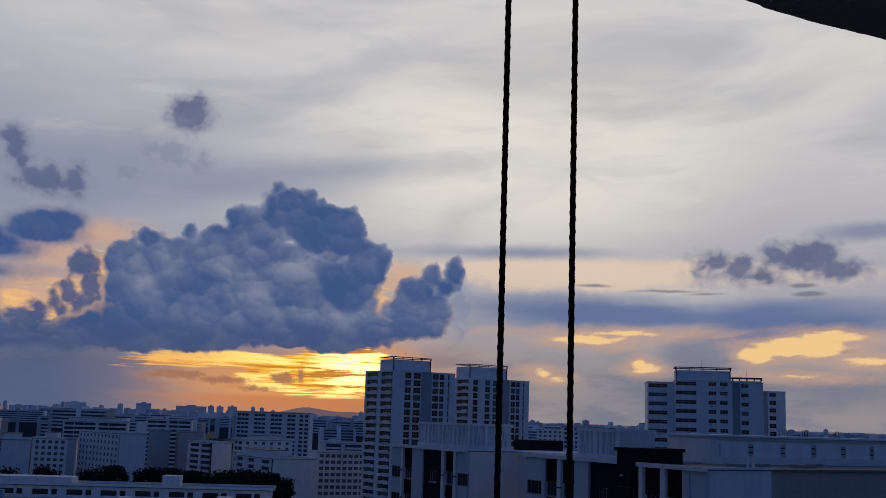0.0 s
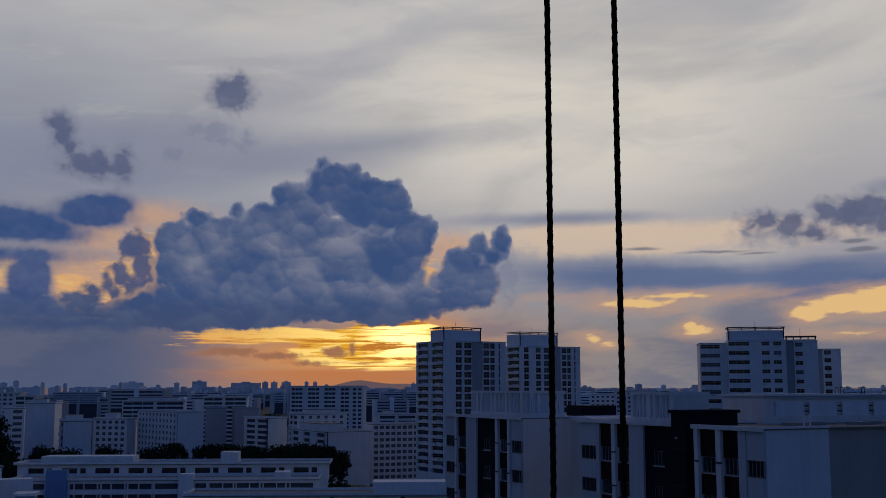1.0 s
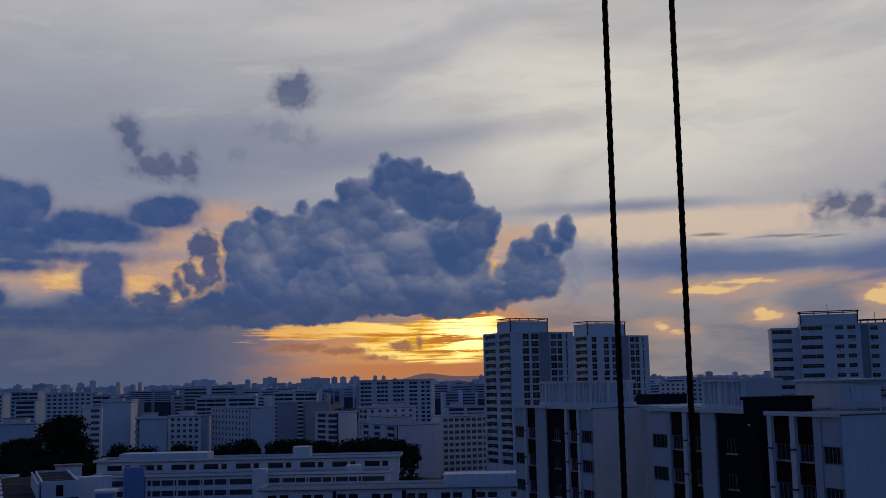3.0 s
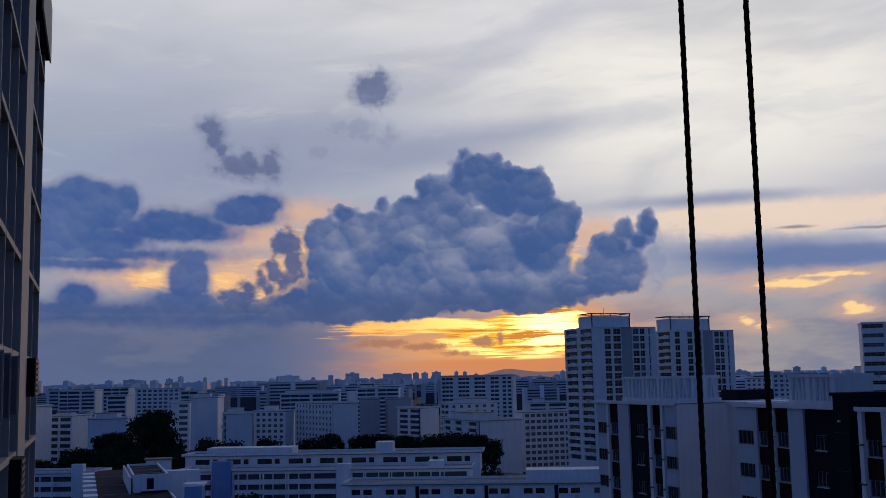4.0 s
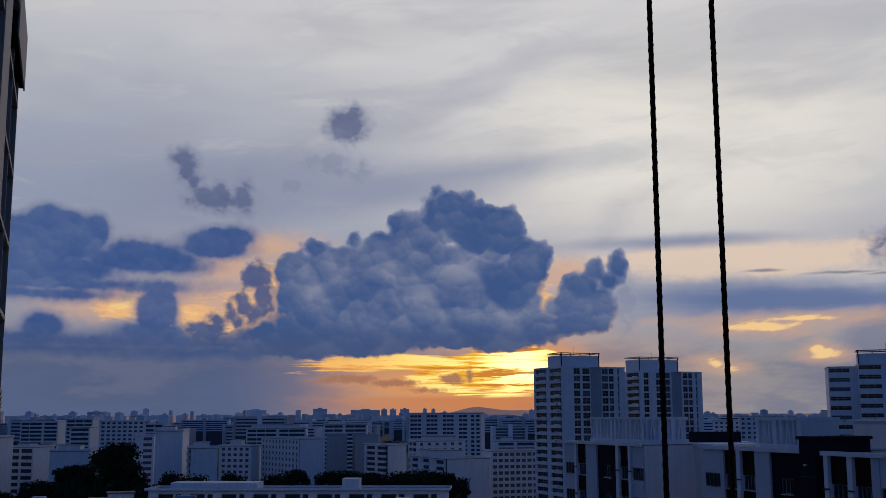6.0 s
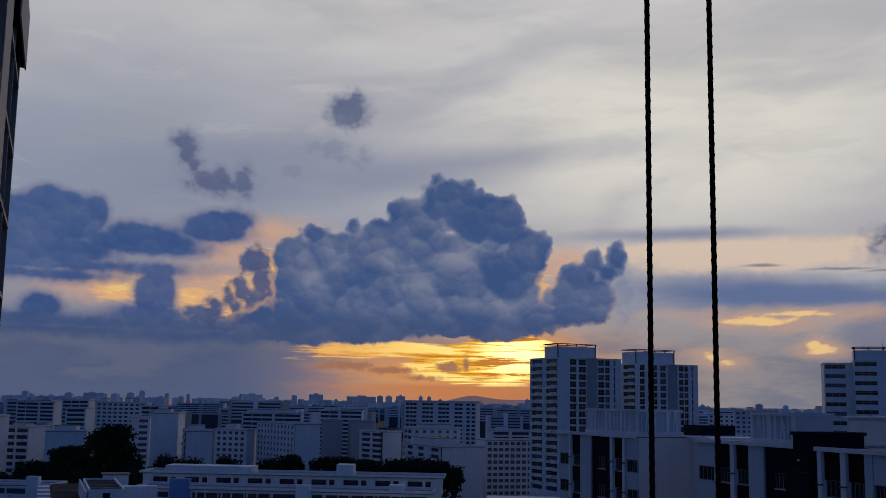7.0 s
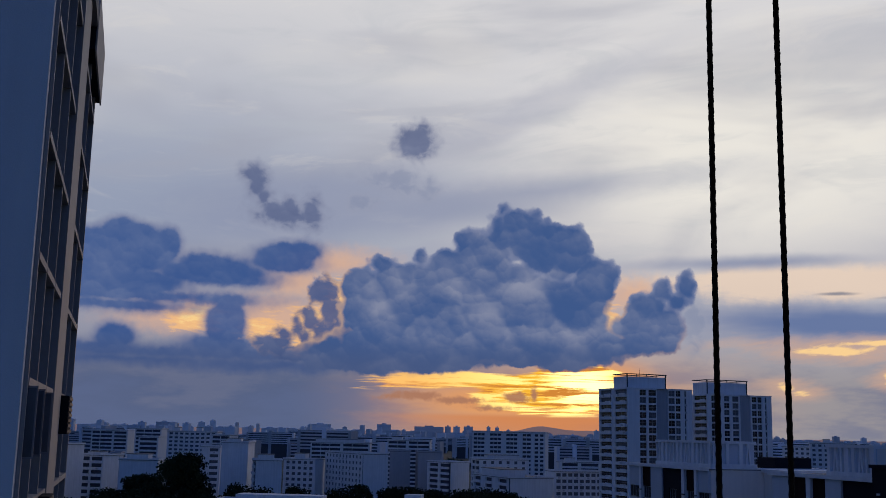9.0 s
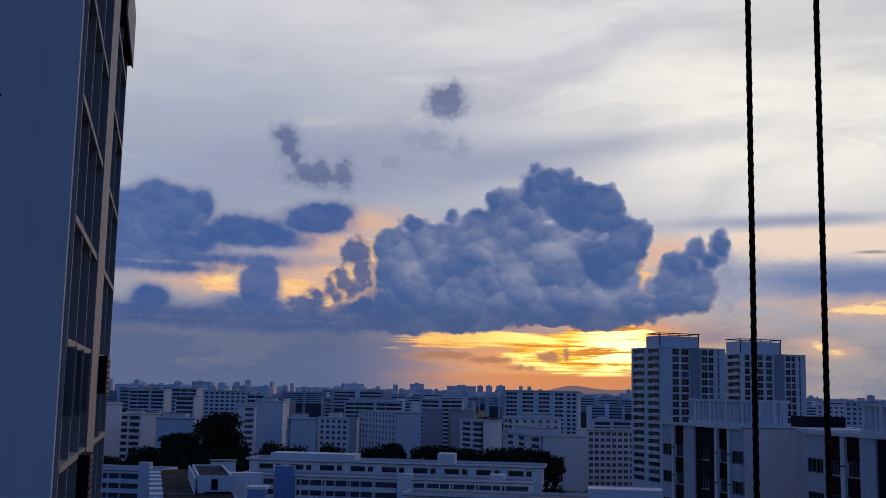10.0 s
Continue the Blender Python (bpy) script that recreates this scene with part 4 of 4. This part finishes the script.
def tower(px, py, turn, w, d, top, cols, left_cols, label, room=None, recess=(), sh=2.7, high=2.05, divide=2, seed=1):
    root = thing("apartment_tower", label, "apartment tower", pose(px, py, 0, 0, 0, turn), "tall towers")
    fd, ld = 0.6, 0.9 if left_cols else 0.3
    tower_face(root, 0, w, top, cols, WHITE, fd, sh, high, 0.08, divide, recess, seed)
    if left_cols:
        tower_face(root, 1, d, top, left_cols, WHITE, ld, sh, 1.6, 0.55, 2, (), seed + 5)
    else:
        part("end_wall", Solid().box(0, fd, 0, 0.3, d, top), WHITE, root)
    part("core", Solid().box(ld * 0.98, fd * 0.98, 0, w - 0.3, d - 0.3, top - 0.1), CORE, root)
    part("end_wall", Solid().box(w - 0.3, fd, 0, w, d, top), WHITE, root)
    part("back_wall", Solid().box(ld, d - 0.3, 0, w - 0.3, d, top), WHITE, root)
    part("roof", Solid().box(-0.2, -0.2, top, w + 0.2, d + 0.2, top + 0.2), WHITE, root)
    if room:
        roof_frame(root, room, top)
    return root


L_COLS = [(0.9, 9.1), (11.6, 20.0)]
tower(2.4, 395.0, 30, 27.2, 21.0, 71.6, [(5.1, 7.8), (8.8, 12.0), (17.2, 19.9), (20.3, 22.3), (24.0, 24.7)], L_COLS,
      "white tower with dark windows beside the sunset", (1.2, 2.5, 17.6, 12.0, 4.3), [(12.2, 17.0)], seed=1)
tower(33.4, 435.0, 30, 30.4, 21.0, 71.3, [(2.0, 4.4), (7.9, 10.4), (11.8, 14.7), (21.0, 23.3), (23.7, 25.6), (27.2, 28.0)], L_COLS,
      "white tower with dark windows behind another tower", (1.6, 2.5, 20.5, 12.0, 4.9), [(15.4, 20.4)], seed=2)
# the tower to the north, in four stepped volumes
cx, cy = direction(13.72, 352)
tower(cx, cy, -10, 8.6, 14, 68.4, [(0.3, 6.2)], None, "white tower with rows of triple windows", None, (), 2.85, 1.15, 3, 3)
cx, cy = direction(15.15, 346)
tower(cx, cy, -12, 17.2, 16, 69.0, [(0.1, 6.3), (10.0, 12.3), (13.5, 15.8)], None, "white tower with a rooftop room", (0.0, 0.6, 16.8, 9.0, 3.1), (), 2.85, 1.15, 3, 4)
cx, cy = direction(17.97, 352)
tower(cx, cy, -15, 9.4, 14, 68.8, [(2.8, 5.0)], None, "white tower with a recessed bay", (0.2, 1.0, 9.0, 6.0, 0.6), [(0.05, 2.4)], 2.85, 1.2, 2, 5)
cx, cy = direction(19.5, 420)
tower(cx, cy, -10, 8.0, 12, 68.6, [(2.2, 4.6)], None, "slender white tower with small windows", None, [(0.05, 1.6)], 2.85, 1.5, 2, 6)


# ---- the middle distance: slab blocks ----
def at(az, dist, el, **k):
    """Corner and roof height of a block whose near corner's roof is seen in that direction."""
    x, y = direction(az, dist)
    return x, y, 54 + dist * math.tan(radians(el))


def spans(n, length, width, start=0.8):
    pitch = (length - 2 * start) / n
    return [(start + i * pitch + (pitch - width) / 2, start + i * pitch + (pitch + width) / 2) for i in range(n)]


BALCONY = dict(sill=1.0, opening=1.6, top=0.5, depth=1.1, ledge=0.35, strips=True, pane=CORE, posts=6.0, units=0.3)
WINDOWS = dict(sill=1.1, opening=1.4, top=0.6, depth=0.35, strips=True, pane=CURTAINED, units=0.25, ledge=0.08)


def slab(label, az, dist, el, turn, w, d, front=None, left=None, mat=WHITE, side=None, rooms=None, base=None):
    x, y, top = at(az, dist, el)
    if base is None:
        base = max(0.0, land(x, y) - 1.5)
    return block("apartment_block", label, x, y, base, turn, w, d, top, front, left, mat, side, penthouse=rooms, group="slab blocks of the town")


slab("white slab block with stacked balconies and a bare end wall", -5.85, 470, -2.25, 28, 21.0, 43, None,
     dict(BALCONY, cols=[(1.5, 11), (19, 27), (33, 41)]), rooms=[(3, 12, 13, 40, 3.2)])
slab("white block with a bare end wall", -8.95, 560, -1.52, 40, 12.5, 22, None, dict(BALCONY, cols=[(1.0, 9), (11, 20)]))
slab("pale block with narrow vertical grooves", -10.55, 600, -1.02, 15, 12.8, 20, dict(WINDOWS, cols=[(3, 3.5), (6, 6.5), (9, 9.5)], storey=40, opening=38, sill=1), None, GREY)
slab("plain grey block with bare walls", -12.05, 610, -1.0, 12, 11.5, 20, None, None, GREY)
slab("long white block with rows of windows and a bare end wall", -13.47, 520, -1.18, 38, 13.5, 46, None, dict(WINDOWS, cols=spans(11, 46, 1.9)))
slab("white block with rows of windows", -17.55, 560, -1.5, -8, 17.5, 14, dict(WINDOWS, cols=spans(5, 17.5, 1.8)), None, rooms=[(4, 4, 10, 9, 3)])
slab("white block with a broad bare end wall", -19.1, 480, -1.6, 20, 12.4, 18, None, dict(BALCONY, cols=[(1.0, 8), (10, 17)]), rooms=[(2, 4, 9, 10, 2.6)])
slab("tall plain block with pale walls", -20.75, 500, -0.72, 10, 12, 18, None, None, WHITE, rooms=[(2, 3, 8, 9, 2.0)])
slab("low white block with a stepped roof", -21.75, 540, -0.95, 15, 9, 14, dict(WINDOWS, cols=[(4, 8)]), None)
slab("white block with tiers of balconies", -27.75, 500, -1.45, -5, 12.4, 16, dict(BALCONY, cols=[(0.8, 5.8), (6.6, 11.8)]), None, rooms=[(3, 3, 9, 9, 1.6)])
slab("narrow grey block with bare walls", -26.2, 505, -1.35, 20, 4.0, 18, None, None, GREY)
slab("low pale block with a wide end wall", -25.75, 470, -1.66, 8, 16, 16, None, None, WHITE, rooms=[(2, 3, 11, 9, 2.4)])
slab("narrow white block with balconies", -29.2, 480, -0.95, 0, 9, 14, dict(BALCONY, cols=[(5, 8.4)]), None)
slab("white corridor block with long dark bands", -27.2, 850, -0.22, 4, 28, 14, dict(BALCONY, cols=[(0.8, 16), (17.5, 27)]), None)
slab("white corridor block with long dark bands", -25.1, 830, -0.10, 4, 20, 14, dict(BALCONY, cols=[(0.8, 19)]), None)
slab("white block with even rows of windows", -24.9, 700, -0.50, 6, 12.5, 14, dict(BALCONY, cols=[(0.8, 11.6)]), None)
slab("long white block with rows of windows", -23.5, 800, -0.20, 6, 36, 14, dict(WINDOWS, cols=spans(9, 36, 2.4)), None, rooms=[(4, 3, 8, 7, 3), (20, 3, 24, 7, 3)])
slab("long white block with balconies", -21.3, 760, -0.35, -6, 14, 12, dict(BALCONY, cols=[(0.8, 13)]), None)
slab("white corridor block with a stepped roof", -16.2, 740, -0.62, 8, 40, 14, dict(BALCONY, cols=[(0.8, 20), (22, 39)]), None, rooms=[(3, 3, 36, 9, 2.4)])
slab("white corridor block with dark bands", -12.2, 760, -0.42, 6, 30, 14, dict(BALCONY, cols=[(0.8, 13), (15, 29)]), None, rooms=[(3, 3, 10, 9, 2.4)])
slab("row of dark bays between white piers", -7.75, 740, 0.12, -6, 50, 14, dict(BALCONY, cols=[(1.0, 8.6), (12.4, 20.0), (23.6, 31.2), (34.8, 40.4), (43.0, 45.4), (46.6, 49.0)], opening=1.5, ledge=-0.2, pane=CORE, top=0.9, posts=2.5), None, base=0)
slab("white block with a rooftop room", -7.35, 540, -1.32, 25, 26, 14, dict(WINDOWS, cols=spans(6, 26, 1.6)), dict(BALCONY, cols=[(1, 13)]), rooms=[(6, 4, 22, 10, 2.2)])
slab("white block ribbed with vertical piers", -3.45, 500, -1.85, 22, 24, 12, dict(WINDOWS, cols=spans(8, 24, 2.1), opening=1.5, depth=0.7, ledge=-0.35), None)
slab("low white block with a stepped roof", -3.2, 640, -1.35, 10, 24, 12, dict(BALCONY, cols=[(2, 11), (13, 23)]), None, rooms=[(4, 3, 10, 8, 2.4)])
slab("white blocks beyond the towers", 8.0, 760, -0.30, -8, 22, 14, dict(WINDOWS, cols=spans(6, 22, 1.7)), None)
slab("white block with dark windows", 9.3, 700, -0.10, -8, 26, 14, dict(WINDOWS, cols=spans(7, 26, 1.8)), None, rooms=[(8, 3, 12, 7, 2.4)])
slab("white block with a rooftop room", 12.2, 720, -0.15, -8, 22, 14, dict(WINDOWS, cols=spans(6, 22, 1.8)), None, rooms=[(14, 3, 18, 7, 4.5)])


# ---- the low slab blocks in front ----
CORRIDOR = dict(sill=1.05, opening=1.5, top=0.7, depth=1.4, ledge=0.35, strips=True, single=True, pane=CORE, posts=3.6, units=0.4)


def low_blocks():
    # nearest, with windows between piers
    x, y, top = at(-12.84, 262, -5.40)
    n = block("low_apartment_block", "white low block with paired windows between piers", x, y, 0, 1.5, 66, 12, top,
              dict(sill=1.2, opening=1.25, top=1.0, depth=0.45, pieces=2, drop=12, ledge=0.12, units=0.3,
                   cols=[c for i in range(8) for c in ((1.5 + 8.2 * i, 3.6 + 8.2 * i), (4.3 + 8.2 * i, 6.4 + 8.2 * i))]), None, WHITE, group="low slab blocks", lip=0.8)
    for i in range(8):
        part("pier", Solid().box(7.0 + 8.2 * i, -0.35, 0, 8.6 + 8.2 * i, 0.0, top - 0.3), WHITE, n)
        if i % 2:
            # dark strip laid on the wall face, standing in for a shaded recess
            part("recess", Solid().box(8.7 + 8.2 * i, -0.05, 0, 9.6 + 8.2 * i, 0.0, top - 0.3), CHARCOAL, n)
    part("upper_storey", Solid().box(43, 3, top + 0.22, 66, 11, top + 2.9), WHITE, n, "long white roof storey")
    for xx in (0.0, 20.0, 44.0):
        part("roof_stain_patch", Solid().box(xx + 4, 2, top + 0.22, xx + 9, 6, top + 0.27), TILES, n)
    # corridor blocks behind
    x, y, top = at(-21.3, 312, -4.45)
    m = block("low_apartment_block", "white corridor block with a stair tower", x, y, 0, 3, 81, 12, top, dict(CORRIDOR, cols=[(0.6, 9), (15.5, 44), (48.5, 80)]), None,
              WHITE, group="low slab blocks", lip=0.6)
    part("stair_tower", Solid().box(9.6, -1.2, 0, 15.0, 1.0, top + 3.0), BLUE, m, "blue painted stair tower")
    part("stair_tower", Solid().box(44.4, -1.4, 0, 48.2, 1.0, top + 1.9), WHITE, m)
    part("lift_room", Solid().box(69.5, 1, top + 0.2, 73.5, 5, top + 2.2), WHITE, m)
    for i in range(9):
        part("column", Solid().box(16.5 + 7.0 * i, 0.1, 0, 16.9 + 7.0 * i, 0.5, top - 0.3), WHITE, m)
    x, y, top = at(-21.0, 334, -3.68)
    k = block("low_apartment_block", "white long block with a dark window band", x, y, 0, 3, 88, 12, top,
              dict(sill=1.3, opening=1.5, top=0.9, depth=0.7, ledge=0.3, drop=12, pieces=2, units=0.2,
                   cols=[c for i in range(9) for c in ((3.0 + 9.4 * i, 7.4 + 9.4 * i), (8.2 + 9.4 * i, 9.8 + 9.4 * i))]), None, WHITE, group="low slab blocks", lip=0.9)
    part("roof_storey", Solid().box(6, 2, top + 0.22, 32, 10, top + 2.3), WHITE, k, "long white roof storey")
    part("tank_room", Solid().box(57, 2, top + 0.22, 62, 8, top + 3.4), WHITE, k)
    # the slab that runs away to the south-west, with a flat stained roof and a white roof room
    x, y = direction(-25.0, 214)
    root = thing("low_apartment_block", "white slab block with a stained flat roof and white roof room", "apartment block", pose(x, y, 0, 0, 0, 26.09), "low slab blocks")
    rz, wide, long = 29.9, 15.0, 118.0
    part("wall", Solid().box(0, 0, 0, wide, long, rz - 0.5), WHITE, root)
    part("roof", Solid().box(-0.3, -0.3, rz - 0.5, wide + 0.3, long, rz - 0.2), TILES, root, "dark stained flat roof")
    part("parapet", Solid().box(-0.3, -0.6, rz - 1.6, wide + 0.3, -0.3, rz + 0.5), WHITE, root, "broad white front parapet")
    part("parapet", Solid().box(wide, -0.3, rz - 0.2, wide + 0.3, 36, rz + 0.35), WHITE, root)
    for i in range(4):
        part("roof_kerb", Solid().box(0.6, 16 + 24 * i, rz - 0.2, 7.0, 16.5 + 24 * i, rz + 0.15), ROOFING, root)
    for i in range(9):
        part("balcony", Solid().box(-3.4, 1.0 + 12.6 * i, rz - 2.2, -0.3, 7.0 + 12.6 * i, rz + 0.1), WHITE, root, "white balcony head above the roof edge")
        # dark box in each gap between balcony heads stands in for the shade there
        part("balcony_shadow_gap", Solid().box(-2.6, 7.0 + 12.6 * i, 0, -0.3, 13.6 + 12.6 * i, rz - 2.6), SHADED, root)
    room = part("roof_room", Solid().box(7.3, 44, rz - 0.2, 15.2, 44.4, rz + 3.9).box(7.3, 44.4, rz - 0.2, 7.7, 80, rz + 3.9).box(14.8, 44.4, rz - 0.2, 15.2, 80, rz + 3.9).box(7.7, 79.6, rz - 0.2, 14.8, 80, rz + 3.9), WHITE, root, "white roof room with a dark door")
    part("roof_room_top", Solid().box(7.7, 44.4, rz + 3.0, 14.8, 79.6, rz + 3.4), TILES, room)
    for i in range(3):
        part("roof_beam", Solid().box(7.7, 52 + 9 * i, rz + 3.4, 14.8, 52.6 + 9 * i, rz + 3.6), ROOFING, room)
    part("door", Solid().box(10.4, 43.9, rz + 0.6, 11.9, 44.0, rz + 3.0), CHARCOAL, room)
    part("ramp_wall", Solid().box(6.5, 43.5, rz - 0.2, 6.9, 84, rz + 3.4), WHITE, room)
    part("dark_footing", Solid().box(9.0, 43.2, rz - 0.2, 15.0, 43.9, rz + 0.2), CHARCOAL, room)
    part("water_tank", Solid().box(13.0, 92, rz - 0.2, 19.5, 97, rz + 3.8), WHITE, root)
    part("water_tank_cap", Solid().box(12.6, 91.6, rz + 3.8, 19.9, 97.4, rz + 4.2), ROOFING, root)
    part("link_wall", Solid().box(15.4, 60, 0, 24.0, 64, rz + 3.2), WHITE, root)
    for az, dist, el, w in ((-21.03, 262, -5.05, 4.0), (-20.23, 246, -5.95, 5.6)):
        bx, by, bz = at(az, dist, el)
        box_root = thing("stair_tower", "blue painted stair tower with a white cap", "stair tower", pose(bx, by, 0, 0, 0, 12), "blue stair towers")
        part("shaft", Solid().box(0, 0, 0, w, 5, bz - 0.5), BLUE, box_root)
        part("cap", Solid().box(-0.4, -0.4, bz - 0.5, w + 0.4, 5.4, bz + 0.1), WHITE, box_root)
        part("side_pier", Solid().box(-0.5, -0.2, 0, 0.0, 5.0, bz - 0.5), WHITE, box_root)
    # farthest to the south
    x, y, top = at(-29.2, 338, -4.2)
    s = block("low_apartment_block", "white corridor block with a square stair tower", x, y, 0, 3, 24, 12, top, dict(CORRIDOR, cols=[(0.6, 17.5), (21.5, 23.6)]), None,
              WHITE, group="low slab blocks")
    part("stair_tower", Solid().box(17.8, -1.2, 0, 21.2, 1.0, top + 2.8), WHITE, s)


low_blocks()


# ---- the town towards the horizon ----
def far_block(x, y, turn, w, d, top, storeys, label):
    root = thing("apartment_block", label, "apartment block", pose(x, y, 0, 0, 0, turn), "blocks of the far town")
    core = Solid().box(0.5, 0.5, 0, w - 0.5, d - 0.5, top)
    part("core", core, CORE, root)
    bands = Solid()
    sh = 2.8
    for k in range(storeys):
        z = top - 1.5 - sh * k
        bands.box(0, 0, z, w, d, z + 1.45)
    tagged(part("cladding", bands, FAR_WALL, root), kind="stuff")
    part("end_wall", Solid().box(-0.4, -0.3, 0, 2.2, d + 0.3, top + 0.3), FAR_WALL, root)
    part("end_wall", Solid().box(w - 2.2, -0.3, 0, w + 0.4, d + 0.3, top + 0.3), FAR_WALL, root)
    if w > 30:
        part("stair_tower", Solid().box(w / 2 - 2, -0.5, 0, w / 2 + 2, d + 0.3, top + 2.6), FAR_WALL, root)
    part("roof", Solid().box(0.2, 0.2, top, w - 0.2, d - 0.2, top + 0.25), ROOFING, root)
    part("roof_room", Solid().box(w * 0.3, d * 0.25, top + 0.25, w * 0.3 + 6, d * 0.75, top + 2.8), FAR_WALL, root)


rng = random.Random(11)
for i in range(150):
    dist = 880 * (3000 / 880) ** ((i + rng.random()) / 150)
    az = rng.uniform(-33, 25)
    x, y = direction(az, dist)
    top = 54 + dist * math.tan(radians(rng.uniform(-0.75, 0.02) * min(1.0, 1100 / dist) - 0.02))
    far_block(x, y, rng.choice((-12, -4, 6, 14, 35)), rng.uniform(22, 60) * (dist / 900) ** 0.3, rng.uniform(11, 15), top, 6,
              "distant white slab block with banded storeys")

# skyline
for i in range(190):
    az = -33 + 58 * (i + rng.random()) / 190
    dist = rng.uniform(3300, 4400)
    tall = rng.random()
    el = 0.0 + 0.26 * tall ** 4 + (0.07 if -29 < az < -10 else 0.0)
    x, y = direction(az, dist)
    w = rng.uniform(9, 22) if tall > 0.6 else rng.uniform(22, 60)
    top = 54 + dist * math.tan(radians(el))
    root = thing("tower_block", "hazy far tower block on the skyline", "tower block", pose(x, y, 0, 0, 0, rng.uniform(-20, 20)), "skyline towers")
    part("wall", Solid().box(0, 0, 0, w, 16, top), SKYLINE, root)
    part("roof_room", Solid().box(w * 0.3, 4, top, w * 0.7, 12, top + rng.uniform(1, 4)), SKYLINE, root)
# the few that stand out
for az, el, w, dist in ((-12.77, 0.40, 50, 3900), (-9.2, 0.36, 22, 4000), (-8.75, 0.36, 24, 4000), (-8.2, 0.38, 34, 4050), (-7.0, 0.38, 14, 3900), (-6.55, 0.36, 14, 3900),
                        (-16.3, 0.34, 80, 4100), (-21.4, 0.40, 20, 4000), (-22.0, 0.30, 24, 4000), (-10.8, 0.33, 110, 4100), (-24.1, 0.28, 60, 4100), (-1.4, 0.30, 18, 3900)):
    x, y = direction(az, dist)
    top = 54 + dist * math.tan(radians(el))
    root = thing("tower_block", "hazy far tower block standing out on the skyline", "tower block", pose(x, y, 0, 0, 0, -az), "skyline towers")
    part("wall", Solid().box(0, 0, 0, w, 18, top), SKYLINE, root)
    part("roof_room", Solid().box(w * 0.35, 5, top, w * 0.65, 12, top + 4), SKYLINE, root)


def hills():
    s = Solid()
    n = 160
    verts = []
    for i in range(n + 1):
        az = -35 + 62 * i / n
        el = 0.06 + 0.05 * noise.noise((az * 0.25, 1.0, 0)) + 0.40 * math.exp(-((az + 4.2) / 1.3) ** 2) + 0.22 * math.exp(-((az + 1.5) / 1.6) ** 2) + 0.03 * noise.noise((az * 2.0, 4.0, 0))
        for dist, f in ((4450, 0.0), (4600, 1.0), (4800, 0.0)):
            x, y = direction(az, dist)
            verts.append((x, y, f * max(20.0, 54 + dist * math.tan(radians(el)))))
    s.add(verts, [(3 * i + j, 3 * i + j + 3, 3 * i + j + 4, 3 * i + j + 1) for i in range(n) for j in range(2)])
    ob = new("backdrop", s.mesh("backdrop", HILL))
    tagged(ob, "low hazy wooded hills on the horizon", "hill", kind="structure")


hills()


# ---- trees ----
def tree_meshes(seed, leaves=1500):
    rng = random.Random(seed)
    trunk = Solid().cone((0, 0, -2), (0.1, 0.05, 5), 0.45, 0.28)
    centres = []
    for i in range(8):
        a = 2 * math.pi * i / 8 + rng.uniform(-0.4, 0.4)
        tip = (math.cos(a) * rng.uniform(2.0, 4.4), math.sin(a) * rng.uniform(2.0, 4.4), rng.uniform(6.5, 11.5))
        trunk.cone((0.1, 0.05, rng.uniform(3.5, 5.0)), tip, 0.18, 0.05, 5)
        centres.append((tip, rng.uniform(1.6, 2.7)))
    centres.append(((0, 0, 11), 2.6))
    crown = Solid()
    for i in range(leaves):
        (cx, cy, cz), r = centres[i % len(centres)]
        v = Vector((rng.gauss(0, 1), rng.gauss(0, 1), rng.gauss(0, 0.8))).normalized() * r * rng.uniform(0.4, 1.12)
        p = Vector((cx, cy, cz)) + v
        q = Euler((rng.uniform(0, 6), rng.uniform(0, 6), rng.uniform(0, 6))).to_matrix()
        size = rng.uniform(0.2, 0.45)
        shape = [(-1, -0.5, 0), (0, -0.9, 0.25), (1, -0.3, 0), (0.7, 0.6, -0.2), (-0.2, 0.9, 0.15), (-0.9, 0.4, -0.1)]
        crown.add([tuple(p + q @ (Vector(c) * size)) for c in shape], [(0, 1, 2, 3), (0, 3, 4, 5)])
    return trunk.mesh("trunk", BARK), crown.mesh("crown", LEAF)


KINDS = [tree_meshes(s) for s in (1, 2, 3, 4)]


def tree(x, y, size, k, z=None):
    root = thing("tree", "dark leafy broad-crowned tree among the blocks", "tree", pose(x, y, land(x, y) if z is None else z, 0, 0, 67 * k), "trees between the blocks")
    root.scale = (size, size, size * 0.95)
    trunk, crown = KINDS[k % 4]
    part("trunk", trunk, None, root)
    part("crown", crown, None, root)


rng = random.Random(5)
k = 0
for i in range(64):
    az = -29.5 + 24.5 * (i + rng.random()) / 64
    x, y = direction(az, rng.uniform(400, 428))
    tree(x, y, rng.uniform(0.85, 1.2), k)
    k += 1
kx, ky = direction(-23.5, 415)
for i in range(30):
    tree(kx + rng.uniform(-34, 34), ky + rng.uniform(-20, 18), rng.uniform(0.95, 1.35), k)
    k += 1
for az, dist, z, size in ((-22.75, 424, 32, 1.2), (-22.25, 424, 31, 1.25), (-23.1, 422, 30, 1.2), (-22.5, 420, 29, 1.3), (-8.8, 640, 22, 1.6), (-8.4, 640, 22, 1.5), (-6.6, 322, 14, 1.1), (-5.9, 322, 14, 1.25),
                        (-5.3, 322, 14, 1.1), (-17.6, 285, 12, 1.25), (-17.0, 287, 10, 1.1), (-28.3, 380, 16, 1.3), (-27.8, 385, 17, 1.2), (-29.0, 375, 17, 1.3)):
    x, y = direction(az, dist)
    tree(x, y, size, k, z - 2)
    k += 1
